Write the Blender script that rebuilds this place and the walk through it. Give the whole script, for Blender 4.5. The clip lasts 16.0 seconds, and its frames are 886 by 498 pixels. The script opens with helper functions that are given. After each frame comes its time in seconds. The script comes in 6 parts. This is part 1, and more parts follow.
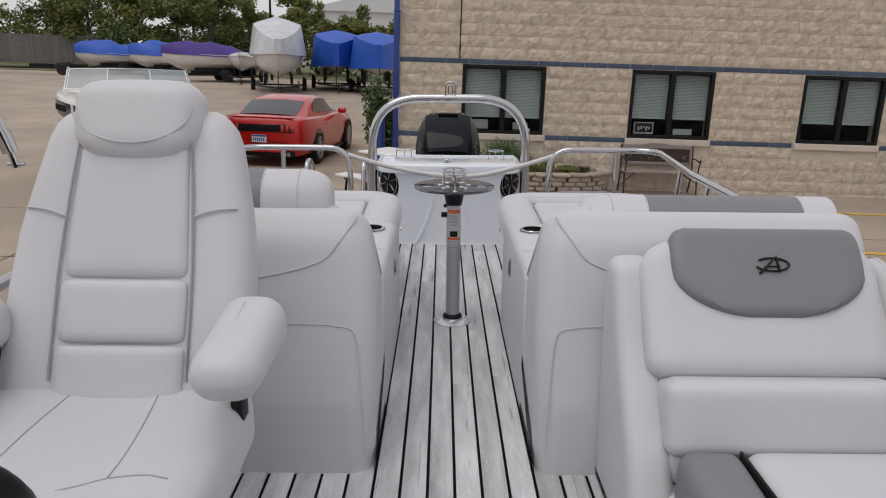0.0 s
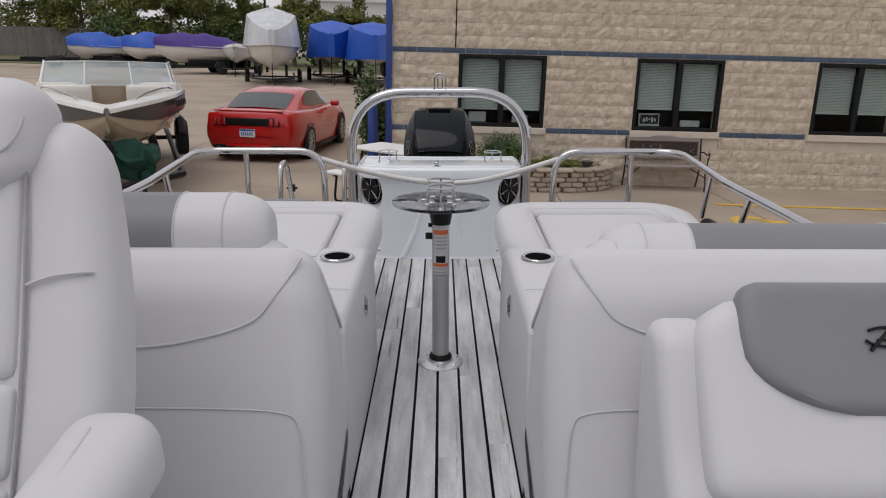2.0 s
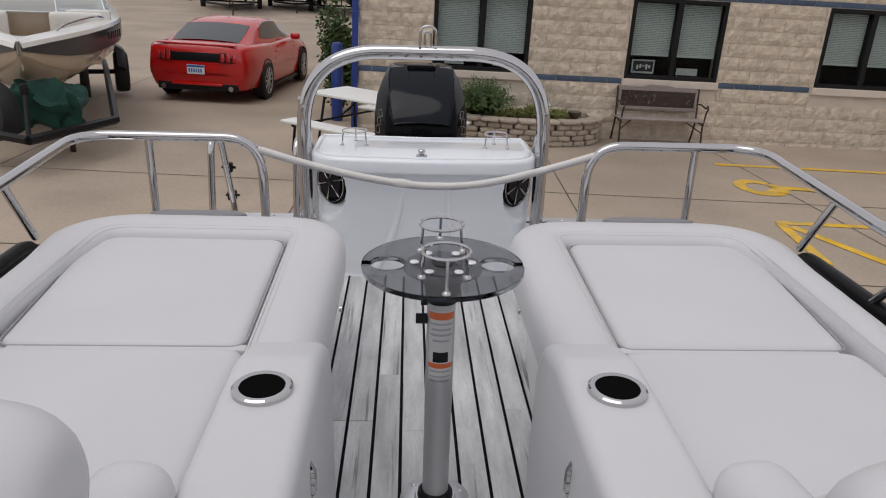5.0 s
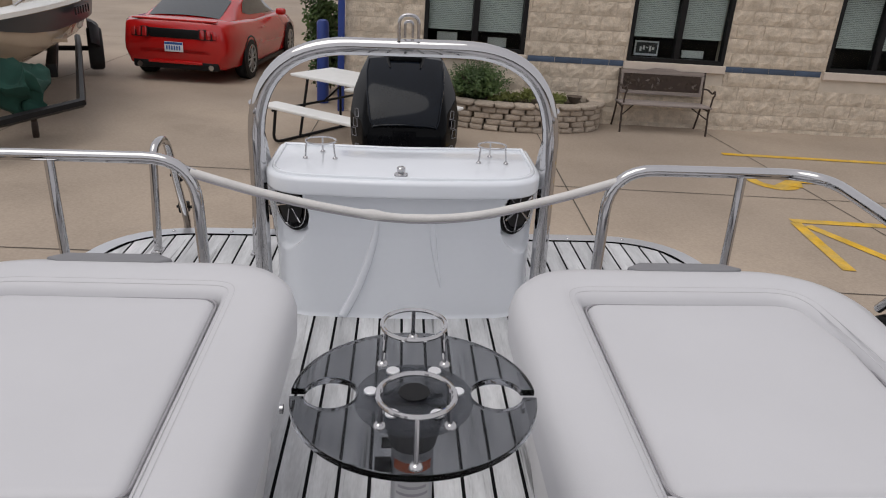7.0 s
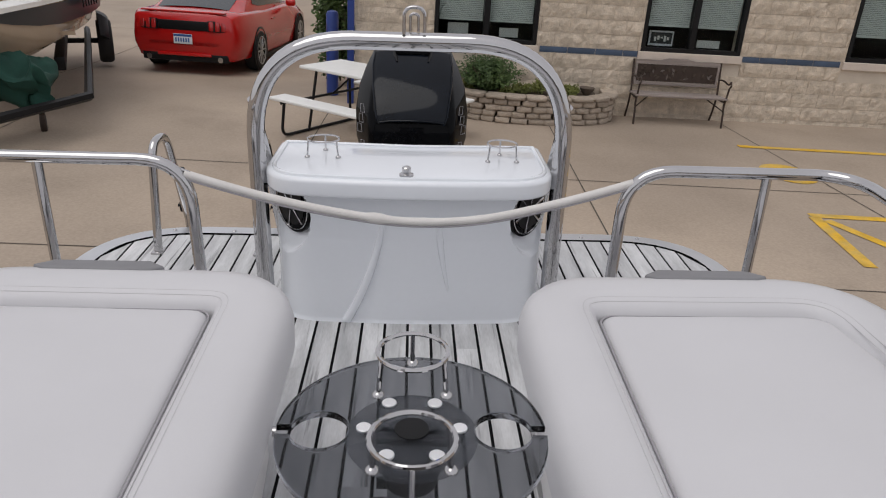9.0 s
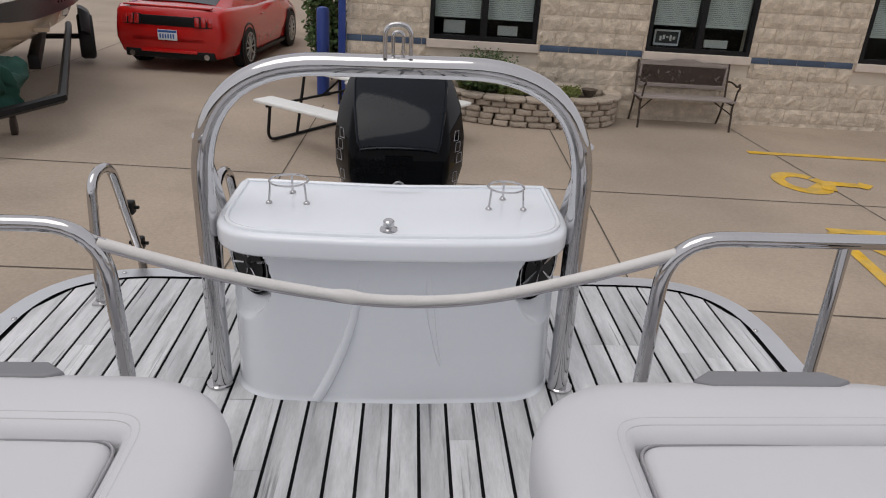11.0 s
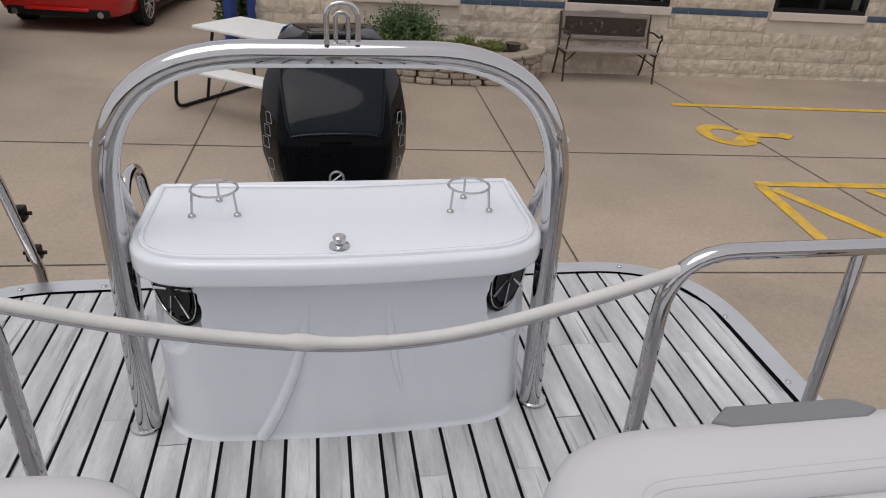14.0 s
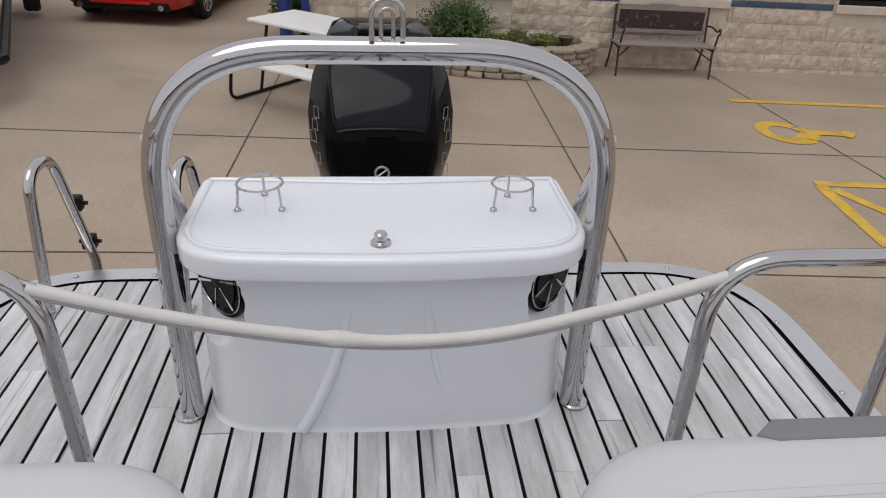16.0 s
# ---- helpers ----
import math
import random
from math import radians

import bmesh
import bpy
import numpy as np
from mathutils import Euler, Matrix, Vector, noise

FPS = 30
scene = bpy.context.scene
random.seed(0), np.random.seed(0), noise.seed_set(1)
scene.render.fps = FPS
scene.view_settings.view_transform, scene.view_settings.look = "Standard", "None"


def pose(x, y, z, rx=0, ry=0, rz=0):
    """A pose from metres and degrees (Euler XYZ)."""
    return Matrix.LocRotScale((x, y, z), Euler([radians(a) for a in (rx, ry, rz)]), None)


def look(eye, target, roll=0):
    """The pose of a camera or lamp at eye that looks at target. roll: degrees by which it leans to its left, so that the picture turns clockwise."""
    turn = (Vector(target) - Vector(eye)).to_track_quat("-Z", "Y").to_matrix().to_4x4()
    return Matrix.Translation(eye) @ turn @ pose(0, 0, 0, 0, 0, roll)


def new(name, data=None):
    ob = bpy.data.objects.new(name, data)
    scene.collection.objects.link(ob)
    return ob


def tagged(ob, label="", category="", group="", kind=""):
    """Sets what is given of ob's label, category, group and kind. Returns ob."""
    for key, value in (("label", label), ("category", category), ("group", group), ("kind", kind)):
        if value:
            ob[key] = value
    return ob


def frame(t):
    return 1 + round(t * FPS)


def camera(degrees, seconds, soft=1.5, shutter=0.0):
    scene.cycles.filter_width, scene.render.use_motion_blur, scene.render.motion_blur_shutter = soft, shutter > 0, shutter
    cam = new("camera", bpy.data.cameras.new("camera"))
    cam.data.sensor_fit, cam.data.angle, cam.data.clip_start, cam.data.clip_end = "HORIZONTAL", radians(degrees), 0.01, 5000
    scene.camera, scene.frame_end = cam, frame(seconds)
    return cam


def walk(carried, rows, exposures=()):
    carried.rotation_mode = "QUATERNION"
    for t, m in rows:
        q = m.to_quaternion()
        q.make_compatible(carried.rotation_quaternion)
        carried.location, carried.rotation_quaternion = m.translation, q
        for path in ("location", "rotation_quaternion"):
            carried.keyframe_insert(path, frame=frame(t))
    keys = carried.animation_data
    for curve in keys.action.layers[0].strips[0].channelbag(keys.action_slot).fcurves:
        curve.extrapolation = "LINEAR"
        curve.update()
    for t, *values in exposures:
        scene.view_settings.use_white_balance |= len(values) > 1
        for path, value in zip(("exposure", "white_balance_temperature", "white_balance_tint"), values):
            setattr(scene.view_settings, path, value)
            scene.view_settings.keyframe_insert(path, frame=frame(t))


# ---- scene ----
cam = camera(63.1, 16.0, soft=1.1)
PATH = [
    (0, (-0.07, -4.533, 1.154), (-0.053, -2.6, 0.639), 1.9),
    (0.5, (-0.058, -4.484, 1.161), (-0.033, -2.544, 0.673), 1.8),
    (1, (-0.024, -4.317, 1.148), (-0.003, -2.374, 0.675), 1.6),
    (1.5, (0.019, -4.176, 1.161), (0.025, -2.235, 0.68), 1.5),
    (2, (-0.015, -3.959, 1.142), (0.003, -2.033, 0.603), 1.5),
    (2.5, (-0.05, -3.773, 1.155), (0.064, -1.856, 0.597), 2.4),
    (3, (-0.044, -3.582, 1.161), (0.076, -1.685, 0.538), 2.6),
    (3.5, (-0.023, -3.385, 1.171), (0.089, -1.494, 0.529), 2.6),
    (4, (-0.062, -3.192, 1.159), (0.044, -1.312, 0.486), 2.9),
    (4.5, (-0.097, -3.039, 1.185), (0.015, -1.167, 0.493), 3.1),
    (7, (-0.042, -2.314, 1.199), (0.098, -0.473, 0.431), 3.9),
    (7.5, (-0.015, -2.3, 1.207), (0.127, -0.461, 0.434), 4.0),
    (8, (0.003, -2.287, 1.204), (0.131, -0.449, 0.427), 3.7),
    (10.5, (-0.07, -1.893, 1.192), (0.028, -0.068, 0.38), 3.7),
    (11, (0.006, -1.744, 1.212), (0.126, 0.081, 0.402), 3.9),
    (11.5, (0.031, -1.643, 1.207), (0.148, 0.171, 0.372), 3.7),
    (12, (-0.005, -1.548, 1.208), (0.118, 0.252, 0.344), 2.8),
    (12.5, (-0.038, -1.516, 1.21), (0.143, 0.272, 0.333), 2.0),
    (13, (-0.037, -1.514, 1.214), (0.27, 0.248, 0.318), 3.6),
    (13.5, (-0.041, -1.49, 1.232), (0.295, 0.263, 0.329), 3.5),
    (14, (-0.065, -1.454, 1.23), (0.272, 0.292, 0.316), 4.3),
    (14.5, (-0.064, -1.444, 1.238), (0.26, 0.298, 0.31), 4.4),
    (15, (-0.055, -1.447, 1.237), (0.223, 0.3, 0.304), 4.1),
    (15.5, (-0.046, -1.447, 1.241), (0.191, 0.303, 0.303), 3.7),
    (16, (-0.049, -1.441, 1.236), (0.156, 0.313, 0.297), 3.6),
]
walk(cam, [(t, look(eye, target, roll)) for t, eye, target, roll in PATH], [(0.0, 0.02), (16.0, 0.04)])

# ---- world and light: an overcast noon ----
world = bpy.data.worlds.new("overcast_sky")
scene.world = world
world.use_nodes = True
wn = world.node_tree
wn.nodes.clear()
w_out = wn.nodes.new("ShaderNodeOutputWorld")
w_bg = wn.nodes.new("ShaderNodeBackground")
w_hs = wn.nodes.new("ShaderNodeHueSaturation")
w_sky = wn.nodes.new("ShaderNodeTexSky")
w_sky.sky_type = "NISHITA"
w_sky.sun_disc = False
w_sky.sun_elevation = radians(68)
w_sky.sun_rotation = radians(230)
w_sky.dust_density = 3.0
w_sky.air_density = 1.0
w_hs.inputs["Saturation"].default_value = 0.45
w_bg.inputs["Strength"].default_value = 0.118
w_cloud = wn.nodes.new("ShaderNodeMix")
w_cloud.data_type = "RGBA"
w_cloud.inputs["Factor"].default_value = 0.7
w_cloud.inputs["B"].default_value = (6.75, 6.55, 6.75, 1)
wn.links.new(w_sky.outputs[0], w_hs.inputs["Color"])
wn.links.new(w_hs.outputs[0], w_cloud.inputs["A"])
wn.links.new(w_cloud.outputs["Result"], w_bg.inputs["Color"])
wn.links.new(w_bg.outputs[0], w_out.inputs["Surface"])
sun = new("sun", bpy.data.lights.new("sun", "SUN"))
sun.data.energy, sun.data.angle, sun.data.color = 0.7, radians(45), (1.0, 0.97, 0.93)
sun.matrix_world = look((0, 0, 20), (-20 * math.sin(radians(230)) / math.tan(radians(68)), -20 * math.cos(radians(230)) / math.tan(radians(68)), 0))


# ---- materials ----
def material(name, base, rough=0.5, metal=0.0, tone=0.12, scale=8.0, fine=120.0, bump=0.15, depth=0.002, coat=0.0, stretch=(1, 1, 1), second=None, mix_scale=2.0, spec=0.5, vary=0.0):
    """Principled surface with variation at two scales and a fine relief; vary: tone from piece to piece."""
    m = bpy.data.materials.new(name)
    m.use_nodes = True
    t = m.node_tree
    p = t.nodes["Principled BSDF"]
    co = t.nodes.new("ShaderNodeTexCoord")
    mp = t.nodes.new("ShaderNodeMapping")
    mp.inputs["Scale"].default_value = stretch
    t.links.new(co.outputs["Object"], mp.inputs["Vector"])
    if vary:
        ro = t.nodes.new("ShaderNodeObjectInfo")
        sc_ = t.nodes.new("ShaderNodeMath")
        sc_.operation = "MULTIPLY"
        sc_.inputs[1].default_value = 60.0
        t.links.new(ro.outputs["Random"], sc_.inputs[0])
        t.links.new(sc_.outputs[0], mp.inputs["Location"])
    big = t.nodes.new("ShaderNodeTexNoise")
    big.inputs["Scale"].default_value, big.inputs["Detail"].default_value = scale, 5
    small = t.nodes.new("ShaderNodeTexNoise")
    small.inputs["Scale"].default_value, small.inputs["Detail"].default_value = fine, 3
    for n in (big, small):
        t.links.new(mp.outputs[0], n.inputs["Vector"])
    add = t.nodes.new("ShaderNodeMath")
    add.operation = "MULTIPLY_ADD"
    t.links.new(small.outputs["Fac"], add.inputs[0])
    add.inputs[1].default_value = 0.45
    t.links.new(big.outputs["Fac"], add.inputs[2])
    rng = t.nodes.new("ShaderNodeMapRange")
    rng.inputs["From Min"].default_value, rng.inputs["From Max"].default_value = 0.45, 1.0
    rng.inputs["To Min"].default_value, rng.inputs["To Max"].default_value = 1 - tone, 1 + tone
    t.links.new(add.outputs[0], rng.inputs["Value"])
    col = t.nodes.new("ShaderNodeVectorMath")
    col.operation = "SCALE"
    if second:
        mx = t.nodes.new("ShaderNodeMix")
        mx.data_type = "RGBA"
        mx.inputs["A"].default_value, mx.inputs["B"].default_value = (*base, 1), (*second, 1)
        n2 = t.nodes.new("ShaderNodeTexNoise")
        n2.inputs["Scale"].default_value, n2.inputs["Detail"].default_value = mix_scale, 6
        t.links.new(mp.outputs[0], n2.inputs["Vector"])
        r2 = t.nodes.new("ShaderNodeMapRange")
        r2.inputs["From Min"].default_value, r2.inputs["From Max"].default_value = 0.4, 0.68
        t.links.new(n2.outputs["Fac"], r2.inputs["Value"])
        t.links.new(r2.outputs[0], mx.inputs["Factor"])
        t.links.new(mx.outputs["Result"], col.inputs[0])
    else:
        col.inputs[0].default_value = base
    last = rng.outputs[0]
    if vary:
        oi = t.nodes.new("ShaderNodeObjectInfo")
        vr = t.nodes.new("ShaderNodeMapRange")
        vr.inputs["To Min"].default_value, vr.inputs["To Max"].default_value = 1 - vary, 1 + vary
        t.links.new(oi.outputs["Random"], vr.inputs["Value"])
        ml = t.nodes.new("ShaderNodeMath")
        ml.operation = "MULTIPLY"
        t.links.new(last, ml.inputs[0])
        t.links.new(vr.outputs[0], ml.inputs[1])
        last = ml.outputs[0]
    t.links.new(last, col.inputs["Scale"])
    t.links.new(col.outputs[0], p.inputs["Base Color"])
    p.inputs["Roughness"].default_value, p.inputs["Metallic"].default_value = rough, metal
    p.inputs["Specular IOR Level"].default_value = spec
    if coat:
        p.inputs["Coat Weight"].default_value, p.inputs["Coat Roughness"].default_value = coat, 0.04
    if bump:
        b = t.nodes.new("ShaderNodeBump")
        b.inputs["Strength"].default_value, b.inputs["Distance"].default_value = bump, depth
        t.links.new(add.outputs[0], b.inputs["Height"])
        t.links.new(b.outputs[0], p.inputs["Normal"])
    return m


VINYL = material("vinyl_light", (0.575, 0.572, 0.59), 0.48, tone=0.03, scale=3, fine=420, bump=0.25, depth=0.0012)
VINYL_WHITE = material("vinyl_white", (0.70, 0.69, 0.69), 0.45, tone=0.03, scale=3, fine=420, bump=0.25, depth=0.0012)
VINYL_GREY = material("vinyl_grey", (0.20, 0.20, 0.21), 0.5, tone=0.05, scale=4, fine=380, bump=0.25, depth=0.0012)
THREAD = material("seam_thread", (0.33, 0.32, 0.34), 0.7, tone=0.1, scale=30, fine=600, bump=0.2)
PIPING = material("vinyl_piping", (0.52, 0.515, 0.53), 0.45, tone=0.04, scale=10, fine=400, bump=0.1)
GEL = material("white_gelcoat", (0.77, 0.80, 0.845), 0.16, tone=0.015, scale=2, fine=60, bump=0.02, coat=0.6)
STEEL = material("polished_stainless", (0.52, 0.515, 0.52), 0.035, 1.0, tone=0.05, scale=6, fine=160, bump=0.02)
ALU = material("brushed_aluminium", (0.66, 0.67, 0.69), 0.34, 1.0, tone=0.08, scale=5, fine=200, bump=0.08)
ALU_DULL = material("anodised_aluminium", (0.50, 0.51, 0.52), 0.45, 0.8, tone=0.06, scale=5, fine=200, bump=0.08)
BLACK = material("black_plastic", (0.010, 0.010, 0.011), 0.45, tone=0.2, scale=10, fine=200, bump=0.1, spec=0.2)
GLOSS = material("black_gloss", (0.002, 0.0023, 0.003), 0.05, tone=0.1, scale=4, fine=80, bump=0.0, spec=0.09)
SATIN = material("satin_cap", (0.80, 0.80, 0.81), 0.38, 0.6, tone=0.04, scale=20, fine=200, bump=0.05)
LABEL_S = material("silver_label", (0.52, 0.52, 0.52), 0.45, tone=0.06, scale=20, fine=200, bump=0.05)
HOOD = material("black_hood_gloss", (0.004, 0.006, 0.010), 0.07, tone=0.3, scale=7, fine=80, bump=0.03, spec=0.2)
CAULK = material("black_caulk", (0.006, 0.006, 0.007), 0.8, tone=0.2, scale=20, fine=300, bump=0.1, spec=0.08)
PLANK = material("weathered_plank", (0.58, 0.585, 0.595), 0.5, tone=0.22, scale=9, fine=70, bump=0.2, depth=0.001, stretch=(3.2, 0.5, 1), second=(0.40, 0.405, 0.415), mix_scale=3.4, vary=0.07)
SHADE_WALL = material("unseen_shade_wall", (0.13, 0.125, 0.12), 0.8, tone=0.2, scale=0.8, fine=30, bump=0.4, depth=0.01)
# dark weathering streaks printed along the staves
pt = PLANK.node_tree
pb = pt.nodes["Principled BSDF"]
src = pb.inputs["Base Color"].links[0].from_socket
pm = next(n for n in pt.nodes if n.bl_idname == "ShaderNodeMapping")
ps = pt.nodes.new("ShaderNodeMapping")
ps.inputs["Scale"].default_value = (2.6, 0.5, 1)
pt.links.new(pm.outputs[0], ps.inputs["Vector"])
pn = pt.nodes.new("ShaderNodeTexNoise")
pn.inputs["Scale"].default_value, pn.inputs["Detail"].default_value, pn.inputs["Roughness"].default_value = 5.5, 8, 0.65
pt.links.new(ps.outputs[0], pn.inputs["Vector"])
pr = pt.nodes.new("ShaderNodeMapRange")
pr.inputs["From Min"].default_value, pr.inputs["From Max"].default_value = 0.585, 0.68
pr.inputs["To Min"].default_value, pr.inputs["To Max"].default_value = 1.05, 0.40
pt.links.new(pn.outputs["Fac"], pr.inputs["Value"])
pc = pt.nodes.new("ShaderNodeVectorMath")
pc.operation = "SCALE"
pt.links.new(src, pc.inputs[0])
pt.links.new(pr.outputs[0], pc.inputs["Scale"])
pt.links.new(pc.outputs[0], pb.inputs["Base Color"])
CONCRETE = material("lot_concrete", (0.38, 0.308, 0.24), 0.85, tone=0.26, scale=0.9, fine=45, bump=0.4, depth=0.004, second=(0.285, 0.232, 0.184), mix_scale=0.45)
JOINT = material("concrete_joint", (0.09, 0.075, 0.06), 0.9, tone=0.3, scale=6, fine=90, bump=0.3)
BLOCK = material("split_face_block", (0.60, 0.515, 0.415), 0.9, tone=0.24, scale=11, fine=60, bump=1.0, depth=0.022, second=(0.50, 0.425, 0.335), mix_scale=6, vary=0.045)
MORTAR = material("pale_mortar", (0.57, 0.50, 0.415), 0.95, tone=0.12, scale=4, fine=90, bump=0.4)
BLUEBLOCK = material("blue_glazed_block", (0.055, 0.085, 0.14), 0.5, tone=0.2, scale=6, fine=90, bump=0.3, depth=0.004, vary=0.12)
BLUE = material("blue_paint", (0.018, 0.045, 0.22), 0.35, tone=0.12, scale=3, fine=60, bump=0.1)
FRAME_B = material("black_window_frame", (0.010, 0.010, 0.011), 0.45, tone=0.2, scale=8, fine=100, bump=0.05, spec=0.2)
SILL = material("cast_sill", (0.60, 0.52, 0.45), 0.8, tone=0.1, scale=5, fine=120, bump=0.3)
BLIND = material("blind_slat", (0.44, 0.47, 0.455), 0.5, tone=0.05, scale=4, fine=60, bump=0.05)
ROOM = material("room_painted_gloom", (0.05, 0.05, 0.055), 0.8, tone=0.2, scale=2, fine=20, bump=0.0)
YELLOW = material("yellow_road_paint", (0.68, 0.40, 0.02), 0.7, tone=0.25, scale=7, fine=80, bump=0.3, second=(0.52, 0.36, 0.10), mix_scale=5)
RED = material("red_car_paint", (0.50, 0.008, 0.008), 0.25, tone=0.04, scale=2, fine=40, bump=0.0, coat=0.6)
WELL_SHADE = material("cup_well_shade", (0.004, 0.004, 0.004), 0.95, tone=0.2, scale=8, fine=50, bump=0.0, spec=0.02)
TYRE = material("tyre_rubber", (0.014, 0.014, 0.015), 0.8, tone=0.25, scale=14, fine=120, bump=0.4)
DARKGLASS = material("tinted_glass", (0.035, 0.042, 0.048), 0.06, tone=0.1, scale=1.5, fine=20, bump=0.0, spec=0.8)
LAMP_RED = material("tail_lamp_lens", (0.40, 0.010, 0.012), 0.15, tone=0.1, scale=10, fine=60, bump=0.0, coat=1.0)
PLATE_W = material("plate_white", (0.72, 0.74, 0.78), 0.4, tone=0.05, scale=10, fine=60, bump=0.0)
PLATE_B = material("plate_blue", (0.03, 0.10, 0.32), 0.4, tone=0.05, scale=10, fine=60, bump=0.0)
WOOD = material("weathered_wood", (0.27, 0.23, 0.21), 0.8, tone=0.25, scale=5, fine=60, bump=0.5, stretch=(0.5, 6, 6), second=(0.25, 0.21, 0.19), mix_scale=4, vary=0.1)
IRON = material("rusty_iron", (0.055, 0.038, 0.03), 0.7, 0.3, tone=0.3, scale=12, fine=90, bump=0.3)
STONE = material("planter_stone", (0.42, 0.35, 0.28), 0.9, tone=0.22, scale=10, fine=70, bump=0.7, depth=0.008, second=(0.33, 0.28, 0.23), mix_scale=4, vary=0.14)
SOIL = material("soil", (0.06, 0.045, 0.03), 0.95, tone=0.3, scale=10, fine=60, bump=0.6)
LEAF = material("leaf_dark", (0.045, 0.085, 0.022), 0.55, tone=0.35, scale=3, fine=20, bump=0.0, second=(0.075, 0.12, 0.03), mix_scale=2)
LEAF_SPRING = material("leaf_spring", (0.16, 0.175, 0.036), 0.6, tone=0.35, scale=1.5, fine=12, bump=0.0, second=(0.085, 0.10, 0.026), mix_scale=0.8)
BARK = material("bark", (0.11, 0.085, 0.065), 0.9, tone=0.3, scale=6, fine=40, bump=0.6, depth=0.02)
GRASS = material("grass", (0.10, 0.12, 0.04), 0.9, tone=0.3, scale=1.0, fine=20, bump=0.5, second=(0.16, 0.14, 0.07), mix_scale=0.5)
TARP_BLUE = material("blue_shrink_wrap", (0.010, 0.080, 0.44), 0.5, tone=0.15, scale=2, fine=12, bump=0.5, depth=0.03)
TARP_PURPLE = material("purple_canvas", (0.048, 0.018, 0.20), 0.6, tone=0.15, scale=2, fine=12, bump=0.5, depth=0.03)
TARP_SILVER = material("clear_shrink_wrap", (0.55, 0.57, 0.60), 0.25, tone=0.15, scale=2, fine=10, bump=0.6, depth=0.04)
HULL_WHITE = material("hull_white", (0.68, 0.66, 0.62), 0.25, tone=0.06, scale=1.5, fine=30, bump=0.0, coat=0.5)
HULL_TAN = material("hull_tan", (0.44, 0.34, 0.24), 0.22, tone=0.06, scale=1.5, fine=30, bump=0.0, coat=0.6)
HULL_DARK = material("hull_stripe", (0.03, 0.034, 0.038), 0.35, tone=0.1, scale=2, fine=30, bump=0.0, coat=0.1)
CANVAS_GREEN = material("green_canvas", (0.006, 0.045, 0.032), 0.85, tone=0.25, scale=6, fine=120, bump=0.5, depth=0.01)
FENCE = material("grey_fence_board", (0.16, 0.15, 0.14), 0.85, tone=0.25, scale=3, fine=40, bump=0.5, stretch=(4, 4, 0.6), vary=0.12)
ROPE = material("rope_sleeve", (0.62, 0.60, 0.58), 0.5, tone=0.06, scale=20, fine=200, bump=0.2)
LABEL_W = material("label_white", (0.72, 0.72, 0.70), 0.5, tone=0.04, scale=10, fine=80, bump=0.0)
LABEL_O = material("label_orange", (0.60, 0.13, 0.04), 0.5, tone=0.04, scale=10, fine=80, bump=0.0)
FAR_WHITE = material("far_siding", (0.62, 0.63, 0.64), 0.7, tone=0.05, scale=0.6, fine=8, bump=0.1)

SMOKED = bpy.data.materials.new("smoked_acrylic")
SMOKED.use_nodes = True
sp = SMOKED.node_tree.nodes["Principled BSDF"]
sp.inputs["Base Color"].default_value = (0.30, 0.31, 0.335, 1)
sp.inputs["Transmission Weight"].default_value, sp.inputs["Roughness"].default_value, sp.inputs["IOR"].default_value = 1.0, 0.03, 1.25
FROSTED = bpy.data.materials.new("frosted_plate")
FROSTED.use_nodes = True
fp = FROSTED.node_tree.nodes["Principled BSDF"]
fp.inputs["Base Color"].default_value = (0.36, 0.39, 0.44, 1)
fp.inputs["Roughness"].default_value, fp.inputs["Alpha"].default_value = 0.2, 0.38
# pale blue half-clear colour stands in for sky reflected in the leaned panes
PLEXI = bpy.data.materials.new("windscreen_sky_sheen")
PLEXI.use_nodes = True
xp = PLEXI.node_tree.nodes["Principled BSDF"]
xp.inputs["Base Color"].default_value = (0.55, 0.64, 0.68, 1)
xp.inputs["Roughness"].default_value, xp.inputs["Alpha"].default_value = 0.12, 0.5
PANE = bpy.data.materials.new("window_glass")
PANE.use_nodes = True
gp = PANE.node_tree.nodes["Principled BSDF"]
gp.inputs["Base Color"].default_value = (0.80, 0.85, 0.84, 1)
gp.inputs["Transmission Weight"].default_value, gp.inputs["Roughness"].default_value, gp.inputs["IOR"].default_value = 1.0, 0.02, 1.15


# ---- mesh helpers ----
def part(name, bm, mat, parent=None, label="", smooth=True):
    me = bpy.data.meshes.new(name)
    bmesh.ops.recalc_face_normals(bm, faces=bm.faces)
    bm.to_mesh(me)
    bm.free()
    me.materials.append(mat)
    for f in me.polygons:
        f.use_smooth = smooth
    if smooth:
        me.set_sharp_from_angle(angle=radians(40))
    ob = new(name, me)
    if parent:
        ob.parent = parent
    if label:
        ob["label"] = label
    return ob


def thing(name, at, label, category, group="", kind="", rz=0):
    ob = new(name)
    ob.matrix_basis = pose(*at, 0, 0, rz)
    ob.empty_display_size = 0.1
    return tagged(ob, label, category, group, kind)


